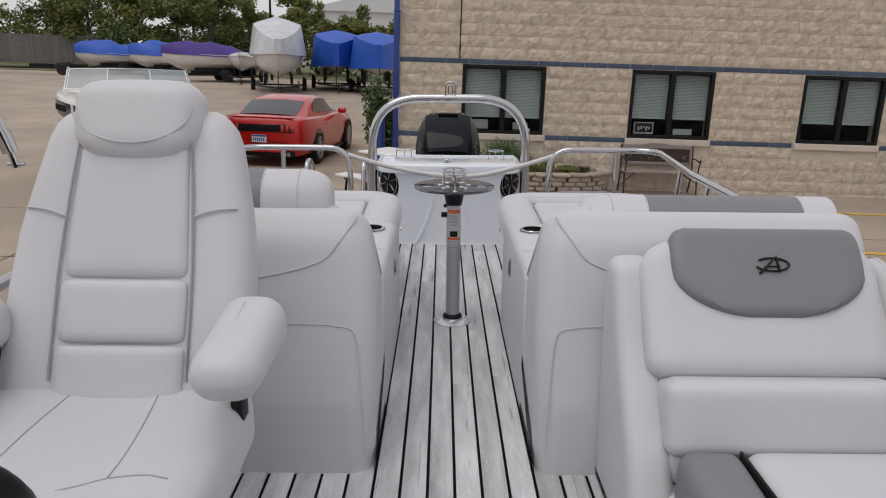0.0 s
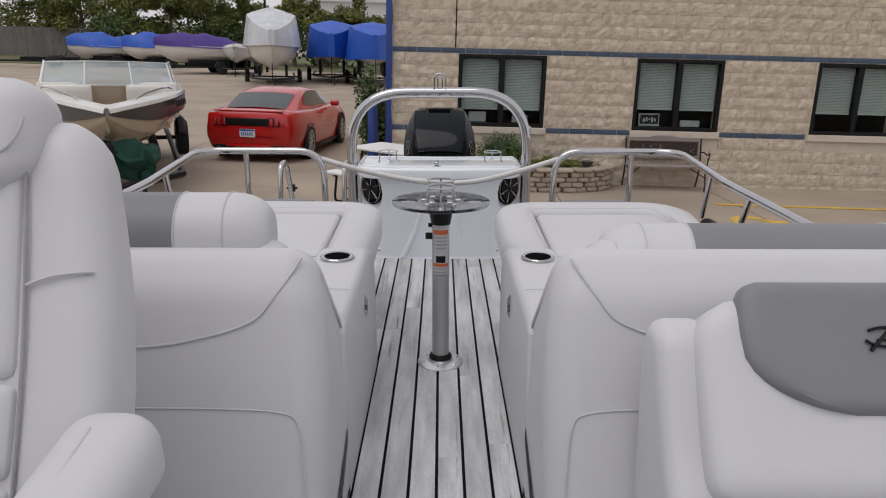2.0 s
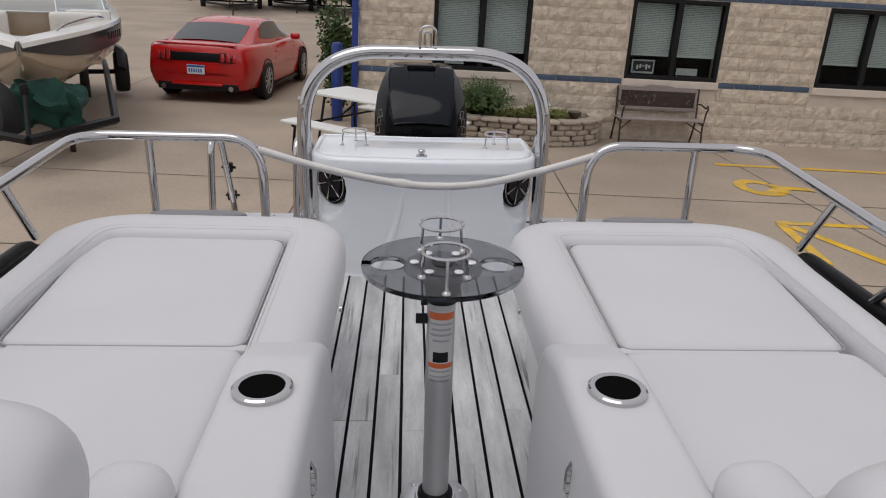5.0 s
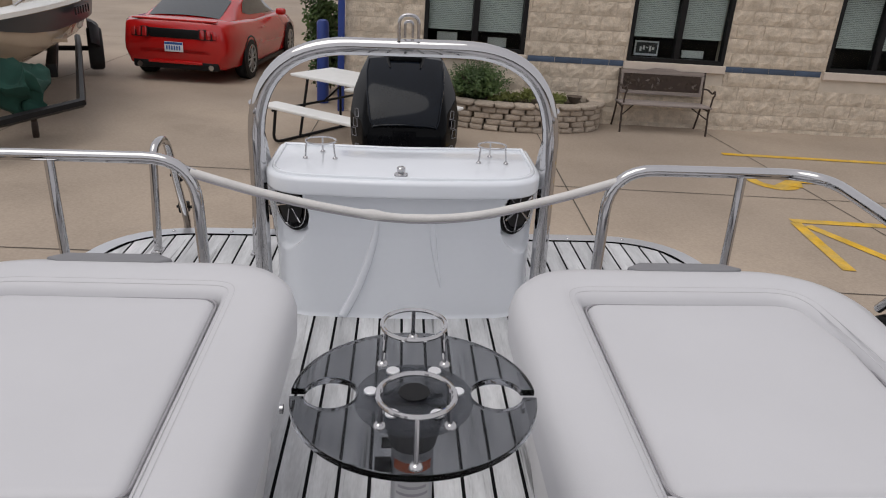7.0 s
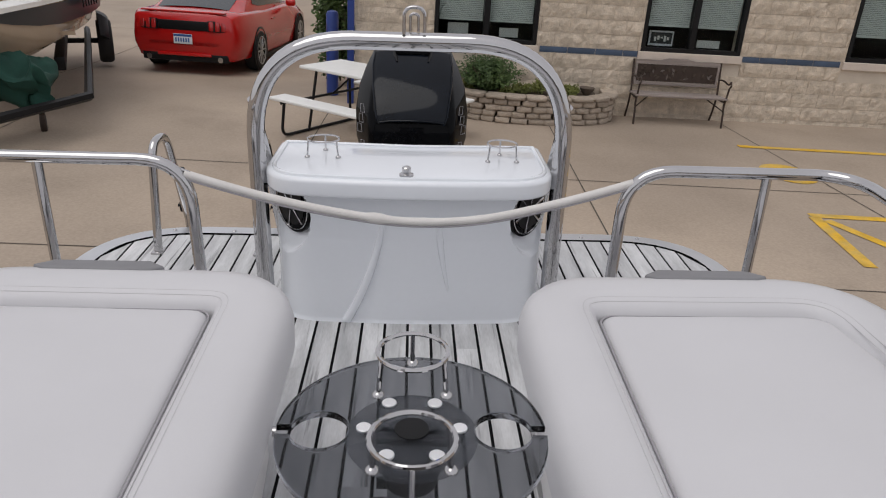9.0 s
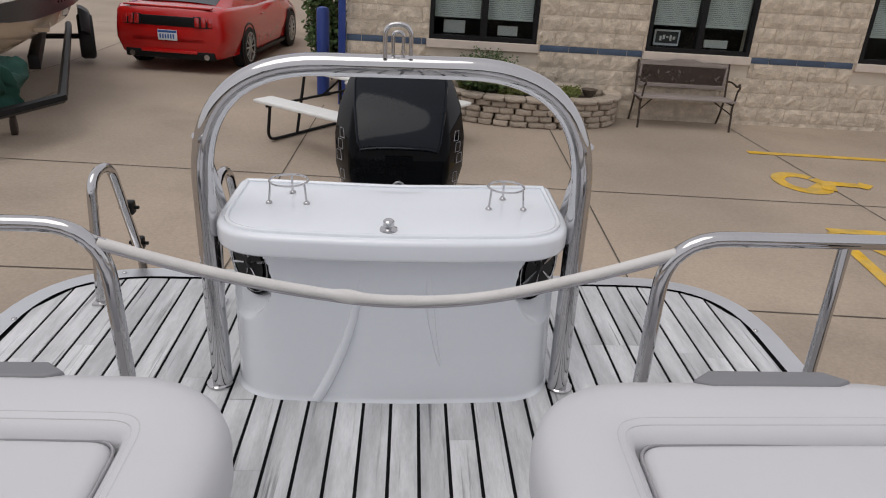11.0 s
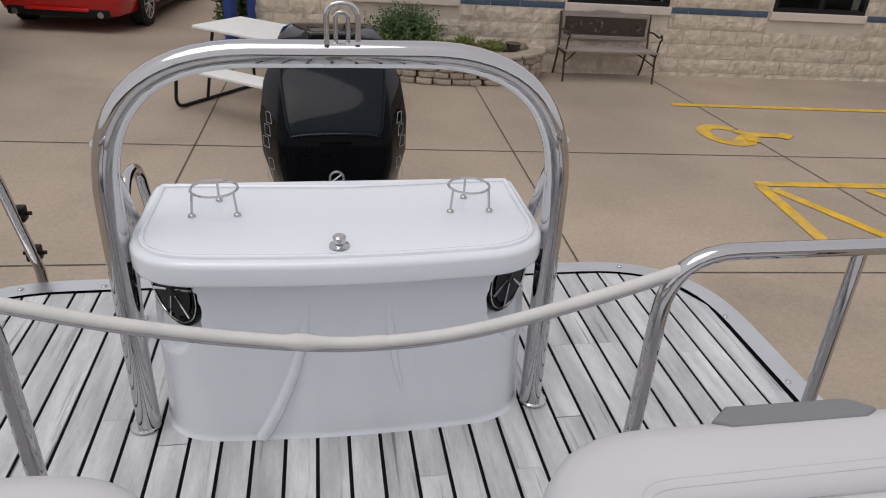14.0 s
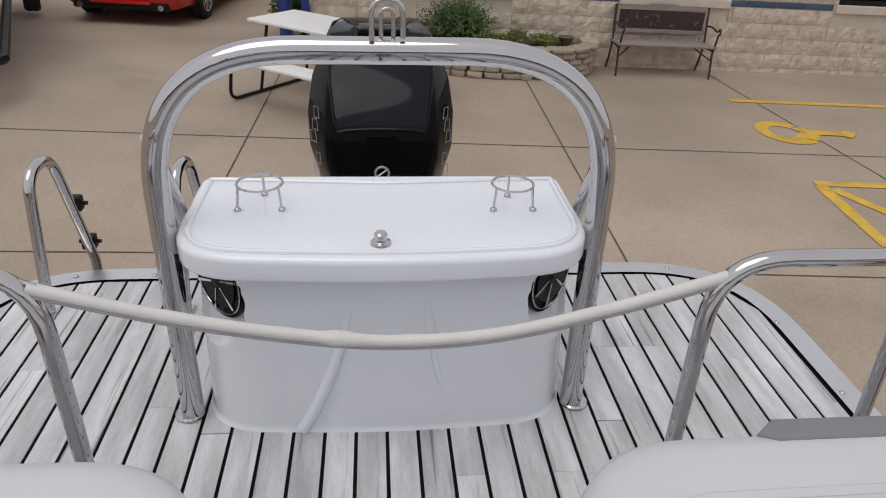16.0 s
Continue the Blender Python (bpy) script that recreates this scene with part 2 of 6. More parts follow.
def box(x0, x1, y0, y1, z0, z1, bev=0.004, bm=None):
    b = bm or bmesh.new()
    r = bmesh.ops.create_cube(b, size=1)
    for v in r["verts"]:
        v.co = Vector((x0 + (v.co.x + 0.5) * (x1 - x0), y0 + (v.co.y + 0.5) * (y1 - y0), z0 + (v.co.z + 0.5) * (z1 - z0)))
    if bev:
        es = list({e for v in r["verts"] for e in v.link_edges})
        bmesh.ops.bevel(b, geom=es, offset=bev, segments=2, affect="EDGES", profile=0.5)
    return b


def spline(pts, n=8, closed=False):
    """A smooth line through the points."""
    p = [Vector(q) for q in pts]
    out = []
    m = len(p)
    for i in range(m if closed else m - 1):
        a, b, c, d = (p[(i - 1) % m] if closed or i else p[0], p[i], p[(i + 1) % m], p[(i + 2) % m] if closed or i + 2 < m else p[-1])
        for k in range(n):
            t = k / n
            out.append(0.5 * ((2 * b) + (c - a) * t + (2 * a - 5 * b + 4 * c - d) * t * t + (3 * b - a - 3 * c + d) * t ** 3))
    if not closed:
        out.append(p[-1])
    return out


def filleted(pts, r, n=6, closed=False):
    """A polyline with its corners rounded to the radius r (a number, or one for each point)."""
    p = [Vector(q) for q in pts]
    out = []
    for i, b in enumerate(p):
        if not closed and i in (0, len(p) - 1):
            out.append(b)
            continue
        a, c = p[i - 1], p[(i + 1) % len(p)]
        u, w = (a - b).normalized(), (c - b).normalized()
        ang = u.angle(w)
        rr = r[i] if isinstance(r, (list, tuple)) else r
        if rr < 1e-5 or ang > 3.1:
            out.append(b)
            continue
        d = min(rr / math.tan(ang / 2), (a - b).length * 0.49, (c - b).length * 0.49)
        for k in range(n + 1):
            t = k / n
            out.append((b + u * d) * (1 - t) ** 2 + 2 * b * t * (1 - t) + (b + w * d) * t * t)
    return out


def loft(rings, bm=None, caps=True, closed=True):
    b = bm or bmesh.new()
    vs = [[b.verts.new(q) for q in ring] for ring in rings]
    n = len(vs[0])
    for i in range(len(vs) - 1):
        for k in range(n if closed else n - 1):
            b.faces.new((vs[i][k], vs[i][(k + 1) % n], vs[i + 1][(k + 1) % n], vs[i + 1][k]))
    if caps and closed:
        b.faces.new(vs[0][::-1])
        b.faces.new(vs[-1])
    return b


def tube(pts, r, seg=12, bm=None, squash=1.0):
    """A round bar along a line of points; r may be a list."""
    p = [Vector(q) for q in pts]
    rings, side = [], None
    for i, q in enumerate(p):
        d = (p[min(i + 1, len(p) - 1)] - p[max(i - 1, 0)]).normalized()
        if side is None:
            side = d.orthogonal().normalized()
        side = (side - d * side.dot(d)).normalized()
        up = d.cross(side)
        rr = r[i] if isinstance(r, (list, tuple)) else r
        rings.append([q + side * (rr * math.cos(2 * math.pi * k / seg)) + up * (rr * squash * math.sin(2 * math.pi * k / seg)) for k in range(seg)])
    return loft(rings, bm)


def ring(c, R, r, seg=32, sides=8, normal=(0, 0, 1), bm=None):
    b = bm or bmesh.new()
    q = Vector(normal).to_track_quat("Z", "Y")
    vs = []
    for i in range(seg):
        a = 2 * math.pi * i / seg
        vs.append([b.verts.new(Vector(c) + q @ Vector(((R + r * math.cos(t)) * math.cos(a), (R + r * math.cos(t)) * math.sin(a), r * math.sin(t)))) for t in [2 * math.pi * k / sides for k in range(sides)]])
    for i in range(seg):
        for k in range(sides):
            b.faces.new((vs[i][k], vs[(i + 1) % seg][k], vs[(i + 1) % seg][(k + 1) % sides], vs[i][(k + 1) % sides]))
    return b


def disc(c, R, h, seg=28, normal=(0, 0, 1), bev=0.0, bm=None, top=None):
    """A round plate or post from c along the normal."""
    q = Vector(normal).to_track_quat("Z", "Y")
    rt = R if top is None else top
    prof = [(R - bev, 0), (R, bev), (rt, h - bev), (rt - bev, h)] if bev else [(R, 0), (rt, h)]
    return loft([[Vector(c) + q @ Vector((a * math.cos(2 * math.pi * k / seg), a * math.sin(2 * math.pi * k / seg), z)) for k in range(seg)] for a, z in prof], bm)


def inset(poly, d):
    """A flat outline moved inwards by d along its normals."""
    n = len(poly)
    area = sum(poly[i][0] * poly[(i + 1) % n][1] - poly[(i + 1) % n][0] * poly[i][1] for i in range(n))
    s = 1 if area > 0 else -1
    out = []
    for i in range(n):
        a, b, c = Vector(poly[i - 1]).to_2d(), Vector(poly[i]).to_2d(), Vector(poly[(i + 1) % n]).to_2d()
        e, f = (b - a), (c - b)
        e = e.normalized() if e.length > 1e-6 else f.normalized()
        f = f.normalized() if f.length > 1e-6 else e
        m = Vector((-(e.y + f.y), e.x + f.x))
        m = m.normalized() if m.length > 1e-6 else Vector((-e.y, e.x))
        out.append(b + m * s * d)
    return out


def slab(poly, z0, z1, r0=0.004, r1=0.02, axes="xyz", crown=0.0, steps=5, bm=None):
    """An outline drawn out from z0 to z1, with its lower edge rounded by r0 and its upper by r1; axes: which of x, y, z the outline's two and the depth are."""
    def put(q, h):
        d = dict(zip(axes, (q[0], q[1], h)))
        return Vector((d["x"], d["y"], d["z"]))
    rings = []
    for k in range(steps + 1):
        a = math.pi / 2 * k / steps
        rings.append([put(q, z0 + r0 * (1 - math.sin(a))) for q in inset(poly, r0 * (1 - math.cos(a)))])
    rings.reverse()
    rings = rings[::1]
    for k in range(steps + 1):
        a = math.pi / 2 * k / steps
        rings.append([put(q, z1 - r1 + r1 * math.sin(a)) for q in inset(poly, r1 * (1 - math.cos(a)))])
    b = loft(rings, bm, caps=False)
    n = len(poly)
    vs = list(b.verts)[-n * len(rings):]
    b.faces.new(vs[:n])
    if crown:
        c = sum((Vector(q).to_2d() for q in poly), Vector((0, 0))) / n
        prev, base = vs[-n:], inset(poly, r1)
        for f, up in ((0.75, 0.55), (0.5, 0.85), (0.25, 0.97)):
            cur = [b.verts.new(put(c + (q - c) * f, z1 + crown * up)) for q in base]
            for k in range(n):
                b.faces.new((prev[k], prev[(k + 1) % n], cur[(k + 1) % n], cur[k]))
            prev = cur
        b.faces.new(prev)
    else:
        b.faces.new(vs[-n:])
    return b


def pillow(sx, sy, sz, r, m=None, n=8, puff=0.0, shape=None, bm=None):
    """A stuffed block of half sizes sx, sy, sz with edges rounded by r, at the pose m; shape moves its points."""
    b = bm or bmesh.new()
    t = bmesh.new()
    bmesh.ops.create_cube(t, size=2)
    bmesh.ops.subdivide_edges(t, edges=t.edges, cuts=n, use_grid_fill=True)
    made = {}
    for v in t.verts:
        q = v.co.copy()
        for i in range(3):
            q[i] = math.copysign(abs(q[i]) ** 0.7, q[i])
        p = Vector((q.x * sx, q.y * sy, q.z * sz))
        lim = Vector((max(sx - r, 0), max(sy - r, 0), max(sz - r, 0)))
        core = Vector([max(-lim[i], min(lim[i], p[i])) for i in range(3)])
        d = p - core
        if d.length > 1e-9:
            p = core + d.normalized() * r
        p *= 1 + puff * (1 - q.x * q.x) * (1 - q.z * q.z)
        if shape:
            p = shape(p)
        made[v] = b.verts.new(m @ p if m else p)
    for f in t.faces:
        b.faces.new([made[v] for v in f.verts])
    t.free()
    return b


def lathe(prof, c=(0, 0, 0), seg=28, normal=(0, 0, 1), bm=None):
    q = Vector(normal).to_track_quat("Z", "Y")
    return loft([[Vector(c) + q @ Vector((max(a, 1e-4) * math.cos(2 * math.pi * k / seg), max(a, 1e-4) * math.sin(2 * math.pi * k / seg), z)) for k in range(seg)] for a, z in prof], bm)


def mirrored(pts, s):
    return [(s * p[0], *p[1:]) for p in pts]


def lettering(name, words, size, m, mat, parent=None, depth=0.0008):
    cu = bpy.data.curves.new(name, "FONT")
    cu.body, cu.size, cu.extrude, cu.align_x, cu.align_y = words, size, depth, "CENTER", "CENTER"
    tmp = new(name, cu)
    me = bpy.data.meshes.new_from_object(tmp.evaluated_get(bpy.context.evaluated_depsgraph_get()))
    bpy.data.objects.remove(tmp)
    me.materials.clear()
    me.materials.append(mat)
    ob = new(name, me)
    ob.matrix_basis = m
    if parent:
        ob.parent = parent
    return ob


# ---- ground ----
G0 = -0.97


def ground_z(y):
    return float(np.interp(y, (8, 10, 16, 31, 40, 50, 75), (G0, -1.06, -1.09, -0.86, -0.76, -0.62, -0.1)))


b = bmesh.new()
ys = [-400, -40, -10, 0, 8, 10, 13, 16, 20, 26, 33, 40, 50, 60, 75, 120, 400, 1500]
xs = [-1500, -200, -60, -30, -15, -8, 0, 8, 15, 30, 60, 200, 1500]
grid = [[b.verts.new((x, y, ground_z(y))) for x in xs] for y in ys]
for i in range(len(ys) - 1):
    for k in range(len(xs) - 1):
        b.faces.new((grid[i][k], grid[i][k + 1], grid[i + 1][k + 1], grid[i + 1][k]))
ground = part("ground", b, CONCRETE)
tagged(ground, "sandy tan concrete boatyard lot with stains", "ground", kind="structure")


def ground_strip(name, p, q, w, mat, label, lift=0.004):
    """A flat strip on the ground from p to q."""
    p, q = Vector(p), Vector(q)
    d = (q - p).normalized()
    s = Vector((-d.y, d.x)) * w / 2
    bb = bmesh.new()
    n = max(2, int((q - p).length / 2))
    rows = []
    for i in range(n + 1):
        c = p + (q - p) * i / n
        rows.append([bb.verts.new((*(c + k * s), ground_z(c.y) + lift)) for k in (-1, 1)])
    for i in range(n):
        bb.faces.new((rows[i][0], rows[i][1], rows[i + 1][1], rows[i + 1][0]))
    return tagged(part(name, bb, mat), label, "marking", kind="structure")


for p, q in (((-8, 4.95), (-0.9, 4.73)), ((-0.9, 4.73), (7.5, 4.52)), ((-1.05, 7.6), (-1.30, -3)), ((1.80, 7.1), (1.40, -3)), ((4.3, 7.6), (4.7, -3)), ((-4.4, 7.5), (-4.5, -2)),
             ((-20, 15.3), (-1.5, 14.6)), ((-5.3, 8), (-5.2, 30)), ((-25, 24), (-1, 23.5)), ((1.5, 2.4), (9, 2.1)), ((-9, 2.6), (-1.3, 2.6))):
    ground_strip("joint", p, q, 0.013, JOINT, "dark joint line between concrete slabs")
for p, q in (((4.05, 6.34), (8.5, 6.18)), ((3.70, 3.90), (7.6, 3.72)), ((3.80, 3.78), (4.75, 1.45)), ((4.7, 3.75), (5.9, 1.45)), ((5.6, 3.7), (7.0, 1.45)), ((3.72, 3.85), (3.60, 2.75))):
    ground_strip("parking_line", p, q, 0.11, YELLOW, "worn yellow painted parking line on concrete", 0.006)


def wheelchair_mark():
    """The painted access symbol, lying on its side."""
    bb = bmesh.new()
    c = Vector((4.15, 5.24))
    n = 26
    rows = []
    for i in range(n + 1):
        a = radians(40 + 285 * i / n)
        rows.append([bb.verts.new((c.x + r * 1.1 * math.cos(a), c.y + r * 1.35 * math.sin(a), G0 + 0.006)) for r in (0.145, 0.265)])
    for i in range(n):
        bb.faces.new((rows[i][0], rows[i][1], rows[i + 1][1], rows[i + 1][0]))
    for lift, pts in enumerate((((4.11, 4.96), (4.41, 5.24)), ((4.41, 5.24), (4.33, 5.38)), ((4.38, 5.26), (4.75, 5.22)), ((4.73, 5.14), (4.87, 5.28)), ((4.33, 5.01), (4.43, 5.26)))):
        p, q = Vector(pts[0]), Vector(pts[1])
        d = (q - p).normalized()
        s = Vector((-d.y, d.x)) * 0.07
        bb.faces.new([bb.verts.new((*v, G0 + 0.0075 + 0.001 * lift)) for v in (p - s, p + s, q + s, q - s)])
    return tagged(part("access_symbol", bb, YELLOW), "worn yellow wheelchair symbol painted on concrete", "marking", kind="structure")


wheelchair_mark()

# ---- building ----
WY, WX0, WX1, ROOF = 7.78, -0.78, 19.0, 2.29
WINS = [0.268, 3.085, 5.96, 8.83, 11.7, 14.6]
WW, WZ0, WZ1 = 1.385, -0.075, 1.05
facade = tagged(new("wall_facade"), "tan split-face block office wall with blue bands", "wall", kind="structure")
b = bmesh.new()
xs = [WX0] + [v for w in WINS for v in (w, w + WW)] + [WX1]
zs = [G0 - 0.1, WZ0, WZ1, ROOF]
for i in range(len(xs) - 1):
    for k in range(3):
        if k == 1 and i % 2 == 1:
            continue
        box(xs[i], xs[i + 1], WY - 0.001, WY + 0.3, zs[k], zs[k + 1], 0, b)
part("mortar_bed", b, MORTAR, facade, smooth=False)
b = box(WX0, WX0 + 0.25, WY + 0.3, WY + 14, G0 - 0.1, ROOF, 0)
box(WX1 - 0.25, WX1, WY + 0.3, WY + 14, G0 - 0.1, ROOF + 0.0, 0, b)
box(WX0, WX1, WY + 14, WY + 14.25, G0 - 0.1, ROOF, 0, b)
# added wall, out of view: cuts bow-side sky light and darkens steel reflections
tagged(part("wall_yard", box(-38, 28, -32.4, -32.0, -2.0, 4.0, 0), SHADE_WALL, smooth=False), "unseen dark wall added beyond the bow to block low sky light", "wall", kind="structure")
tagged(part("wall_side", b, BLOCK, smooth=False), "tan block side and rear walls", "wall", kind="structure")
tagged(part("roof", box(WX0 - 0.03, WX1 + 0.03, WY - 0.03, WY + 14.3, ROOF, ROOF + 0.09, 0.01), BLUEBLOCK, smooth=False), "blue metal parapet cap and flat roof", "roof", kind="structure")
# near-black wall, floor and ceiling: the unlit room's dimness is in the colour
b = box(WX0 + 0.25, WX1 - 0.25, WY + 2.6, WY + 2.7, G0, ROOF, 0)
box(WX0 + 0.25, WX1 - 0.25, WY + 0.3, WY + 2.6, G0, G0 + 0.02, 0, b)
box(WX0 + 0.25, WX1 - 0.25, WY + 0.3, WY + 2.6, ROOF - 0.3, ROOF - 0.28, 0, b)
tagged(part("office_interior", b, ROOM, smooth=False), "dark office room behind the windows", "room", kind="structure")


def make_window(i, x0):
    w = tagged(new("window_%d" % (i + 1)), "black framed sliding office window with half-lowered blinds", "window", kind="structure")
    f = bmesh.new()
    y0, y1 = WY - 0.015, WY + 0.09
    for a in ((x0, x0 + 0.055, WZ0, WZ1), (x0 + WW - 0.055, x0 + WW, WZ0, WZ1), (x0 + 0.055, x0 + WW - 0.055, WZ0, WZ0 + 0.055), (x0 + 0.055, x0 + WW - 0.055, WZ1 - 0.055, WZ1), (x0 + WW / 2 - 0.04, x0 + WW / 2 + 0.04, WZ0 + 0.055, WZ1 - 0.055)):
        box(a[0], a[1], y0, y1, a[2], a[3], 0.004, f)
    part("window_frame", f, FRAME_B, w, smooth=False)
    part("window_sill", box(x0 - 0.03, x0 + WW + 0.03, WY - 0.05, WY + 0.2, WZ0 - 0.105, WZ0, 0.008), SILL, w, smooth=False)
    for k in (0, 1):
        a = x0 + 0.055 + k * (WW / 2 - 0.015)
        g = part("pane", box(a, a + WW / 2 - 0.095, WY + 0.03, WY + 0.036, WZ0 + 0.055, WZ1 - 0.055, 0), PANE, w, smooth=False)
        g.visible_shadow = False
        bl = bmesh.new()
        low = WZ0 + 0.055 + (0.30 if i != 0 else 0.24)
        z = WZ1 - 0.07
        while z > low:
            box(a + 0.01, a + WW / 2 - 0.10, WY + 0.10, WY + 0.118, z - 0.019, z, 0, bl)
            z -= 0.024
        box(a + 0.01, a + WW / 2 - 0.10, WY + 0.095, WY + 0.12, low - 0.03, low - 0.008, 0, bl)
        part("blind", bl, BLIND, w, "white horizontal blind lowered three quarters", smooth=False)
    return w


for i, x0 in enumerate(WINS):
    make_window(i, x0)


# ---- the pontoon boat: deck ----
ASHORE = set(bpy.data.objects)
DECK_X, STERN = 1.27, 0.72
outline = [(a[0], a[1]) for a in filleted([(-DECK_X, -6.4, 0), (DECK_X, -6.4, 0), (DECK_X, STERN, 0), (-DECK_X, STERN, 0)], [0.05, 0.05, 0.42, 0.42], 12, True)]
deck = tagged(new("floor_deck"), "pontoon deck of weathered grey-white planks with black caulking", "deck", kind="structure")
part("caulk_bed", slab(outline, -0.05, -0.003, 0.004, 0.001), CAULK, deck, smooth=False)
b = slab([(x * 1.012, y + 0.012) for x, y in outline], -0.16, -0.045, 0.01, 0.01)
part("deck_frame", b, ALU, deck)
trim = bmesh.new()
outer, inner = inset(outline, -0.018), inset(outline, 0.055)
lo = [trim.verts.new((p.x, p.y, -0.05)) for p in outer]
up = [trim.verts.new((p.x, p.y, 0.004)) for p in outer]
ins = [trim.verts.new((p.x, p.y, 0.006)) for p in inner]
n = len(outline)
for k in range(n):
    if outline[k][1] < -0.75 and outline[(k + 1) % n][1] < -0.75:
        continue
    trim.faces.new((lo[k], lo[(k + 1) % n], up[(k + 1) % n], up[k]))
    trim.faces.new((up[k], up[(k + 1) % n], ins[(k + 1) % n], ins[k]))
part("edge_trim", trim, ALU, deck, "brushed aluminium edge trim with rivets")
for x, y in ((-1.0, 0.69), (-0.75, 0.69), (1.0, 0.69), (0.75, 0.69), (1.225, 0.34), (1.235, 0.0), (-1.225, 0.34), (-1.235, 0.0)):
    part("rivet", disc((x, y, 0.005), 0.009, 0.004, 12, bev=0.002), STEEL, deck)

# pontoon tubes under the deck, on a trailer frame
pontoons = thing("pontoon_hull", (0, 0, G0), "aluminium pontoon tubes on a trailer bunk under the deck", "hull")
for x in (-0.9, 0.9):
    part("pontoon", tube([(x, -6.3, 0.50), (x, -5.9, 0.46), (x, 0.1, 0.46), (x, 0.35, 0.46)], [0.1, 0.29, 0.29, 0.25], 20), ALU, pontoons)
    part("bunk", box(x - 0.12, x + 0.12, -5.6, -0.6, 0.0, 0.19, 0.01), BLACK, pontoons, smooth=False)
part("cross_beam", box(-1.1, 1.1, -3.2, -3.1, 0.70, 0.80, 0.01), ALU_DULL, pontoons, smooth=False)

# ---- side fences and rails ----
for s in (-1, 1):
    fence = thing("side_fence", (0, 0, 0), "black aluminium pontoon side fence with a rounded top frame", "fence", "side fences")
    part("panel", box(s * 1.215 - 0.015, s * 1.215 + 0.015, -6.3, -0.80, 0.0, 0.37, 0.003), BLACK, fence, smooth=False)
    part("top_frame", tube(filleted([(s * 1.215, -6.3, 0.385), (s * 1.215, -0.72, 0.385), (s * 1.215, -0.72, 0.0)], 0.10), 0.021, 10), BLACK, fence)

    rail = thing("grab_rail", (0, 0, 0), "polished stainless grab rail around the aft lounge", "rail", "aft rails")
    part("top_bar", tube(filleted([(s * 0.565, -0.39, 0.0), (s * 0.575, -0.39, 0.645), (s * 1.19, -0.39, 0.645), (s * 1.12, -1.2, 0.635), (s * 1.13, -3.0, 0.60), (s * 1.21, -3.5, 0.37)], [0, 0.13, 0.13, 0.2, 0.2, 0], 8), 0.0165, 14), STEEL, rail)
    part("post", tube([(s * 0.955, -0.39, 0.0), (s * 0.955, -0.39, 0.64)], 0.0135), STEEL, rail)
    for x0, y0, y1 in ((1.140, -0.98, -0.74), (1.122, -1.42, -1.14), (1.126, -2.5, -2.2)):
        part("strut", tube([(s * x0, y0, 0.636 if y0 > -2 else 0.612), (s * 1.205, y1, 0.40)], 0.0125), STEEL, rail)
    for x in (0.565, 0.955):
        part("foot_flange", disc((s * x, -0.39, 0), 0.03, 0.012, 16, bev=0.004), STEEL, rail)

# ---- gate rope ----
rope = thing("gate_rope", (0, -0.39, 0.5), "white sleeved safety rope sagging across the stern gate", "rope")
rp = spline([(-0.585, 0.0, 0.108), (-0.40, 0, 0.055), (-0.2, 0, 0.012), (0.0, 0, -0.012), (0.2, 0, 0.0), (0.42, 0, 0.055), (0.60, 0, 0.112)], 10)
part("sleeve", tube(rp, [0.0112 + 0.009 * max(0, noise.noise(Vector((p.x * 17, 3.1, 0)))) * (1 if abs(p.x) < 0.2 else 0) for p in rp], 10), ROPE, rope)
part("cord", tube([p + Vector((0, -0.006, -0.012)) for p in rp], 0.003, 6), THREAD, rope)
for s in (-1, 1):
    x0 = 0.605 if s > 0 else 0.59
    part("snap_hook", tube([(s * (x0 - 0.02), 0, 0.112), (s * (x0 + 0.02), 0.004, 0.125), (s * (x0 + 0.055), -0.006, 0.128), (s * (x0 + 0.09), 0, 0.142), (s * (x0 + 0.05), 0.006, 0.139), (s * (x0 + 0.01), 0, 0.124)], 0.004, 8), STEEL, rope)

# ---- tow arch ----
arch = thing("tow_arch", (0, 0, 0), "polished stainless ski tow arch over the stern console", "arch")
part("hoop", tube(filleted([(-0.480, 0, 0), (-0.480, 0.0, 0.905), (0.478, 0.0, 0.908), (0.480, 0, 0)], [0, 0.31, 0.31, 0], 16), 0.0275, 20), STEEL, arch)
for s in (-1, 1):
    part("brace", tube([(s * 0.487, 0.02, 0.72), (s * 0.478, 0.15, 0.48), (s * 0.475, 0.40, 0.0)], 0.0165, 14), STEEL, arch)
    part("foot_flange", disc((s * 0.488, 0, 0.0), 0.036, 0.012, 18, bev=0.004), STEEL, arch)
tow = part("tow_ring", tube(filleted([(-0.026, -0.02, 0.930), (-0.026, -0.02, 1.006), (0.034, -0.02, 1.006), (0.034, -0.02, 0.936)], [0, 0.028, 0.028, 0], 8), 0.0055, 10), STEEL, arch)
part("eye_bolt", tube(filleted([(-0.008, 0.0, 0.936), (-0.008, 0.0, 0.986), (0.016, 0.0, 0.986), (0.016, 0.0, 0.936)], [0, 0.012, 0.012, 0], 8), 0.0045, 10), STEEL, arch)

# ---- stern console ----
console = thing("stern_console", (0, 0, 0), "glossy white moulded stern console with speakers and lid", "console")


def round_rect(x0, x1, y0, y1, r, n=10, bow=0.0):
    pts = filleted([(x0, y0, 0), (0.5 * (x0 + x1), y0 - bow, 0), (x1, y0, 0), (x1, y1, 0), (x0, y1, 0)], [r, 3.0 if bow else 0, r, r, r], n, True)
    return [(p.x, p.y) for p in pts]


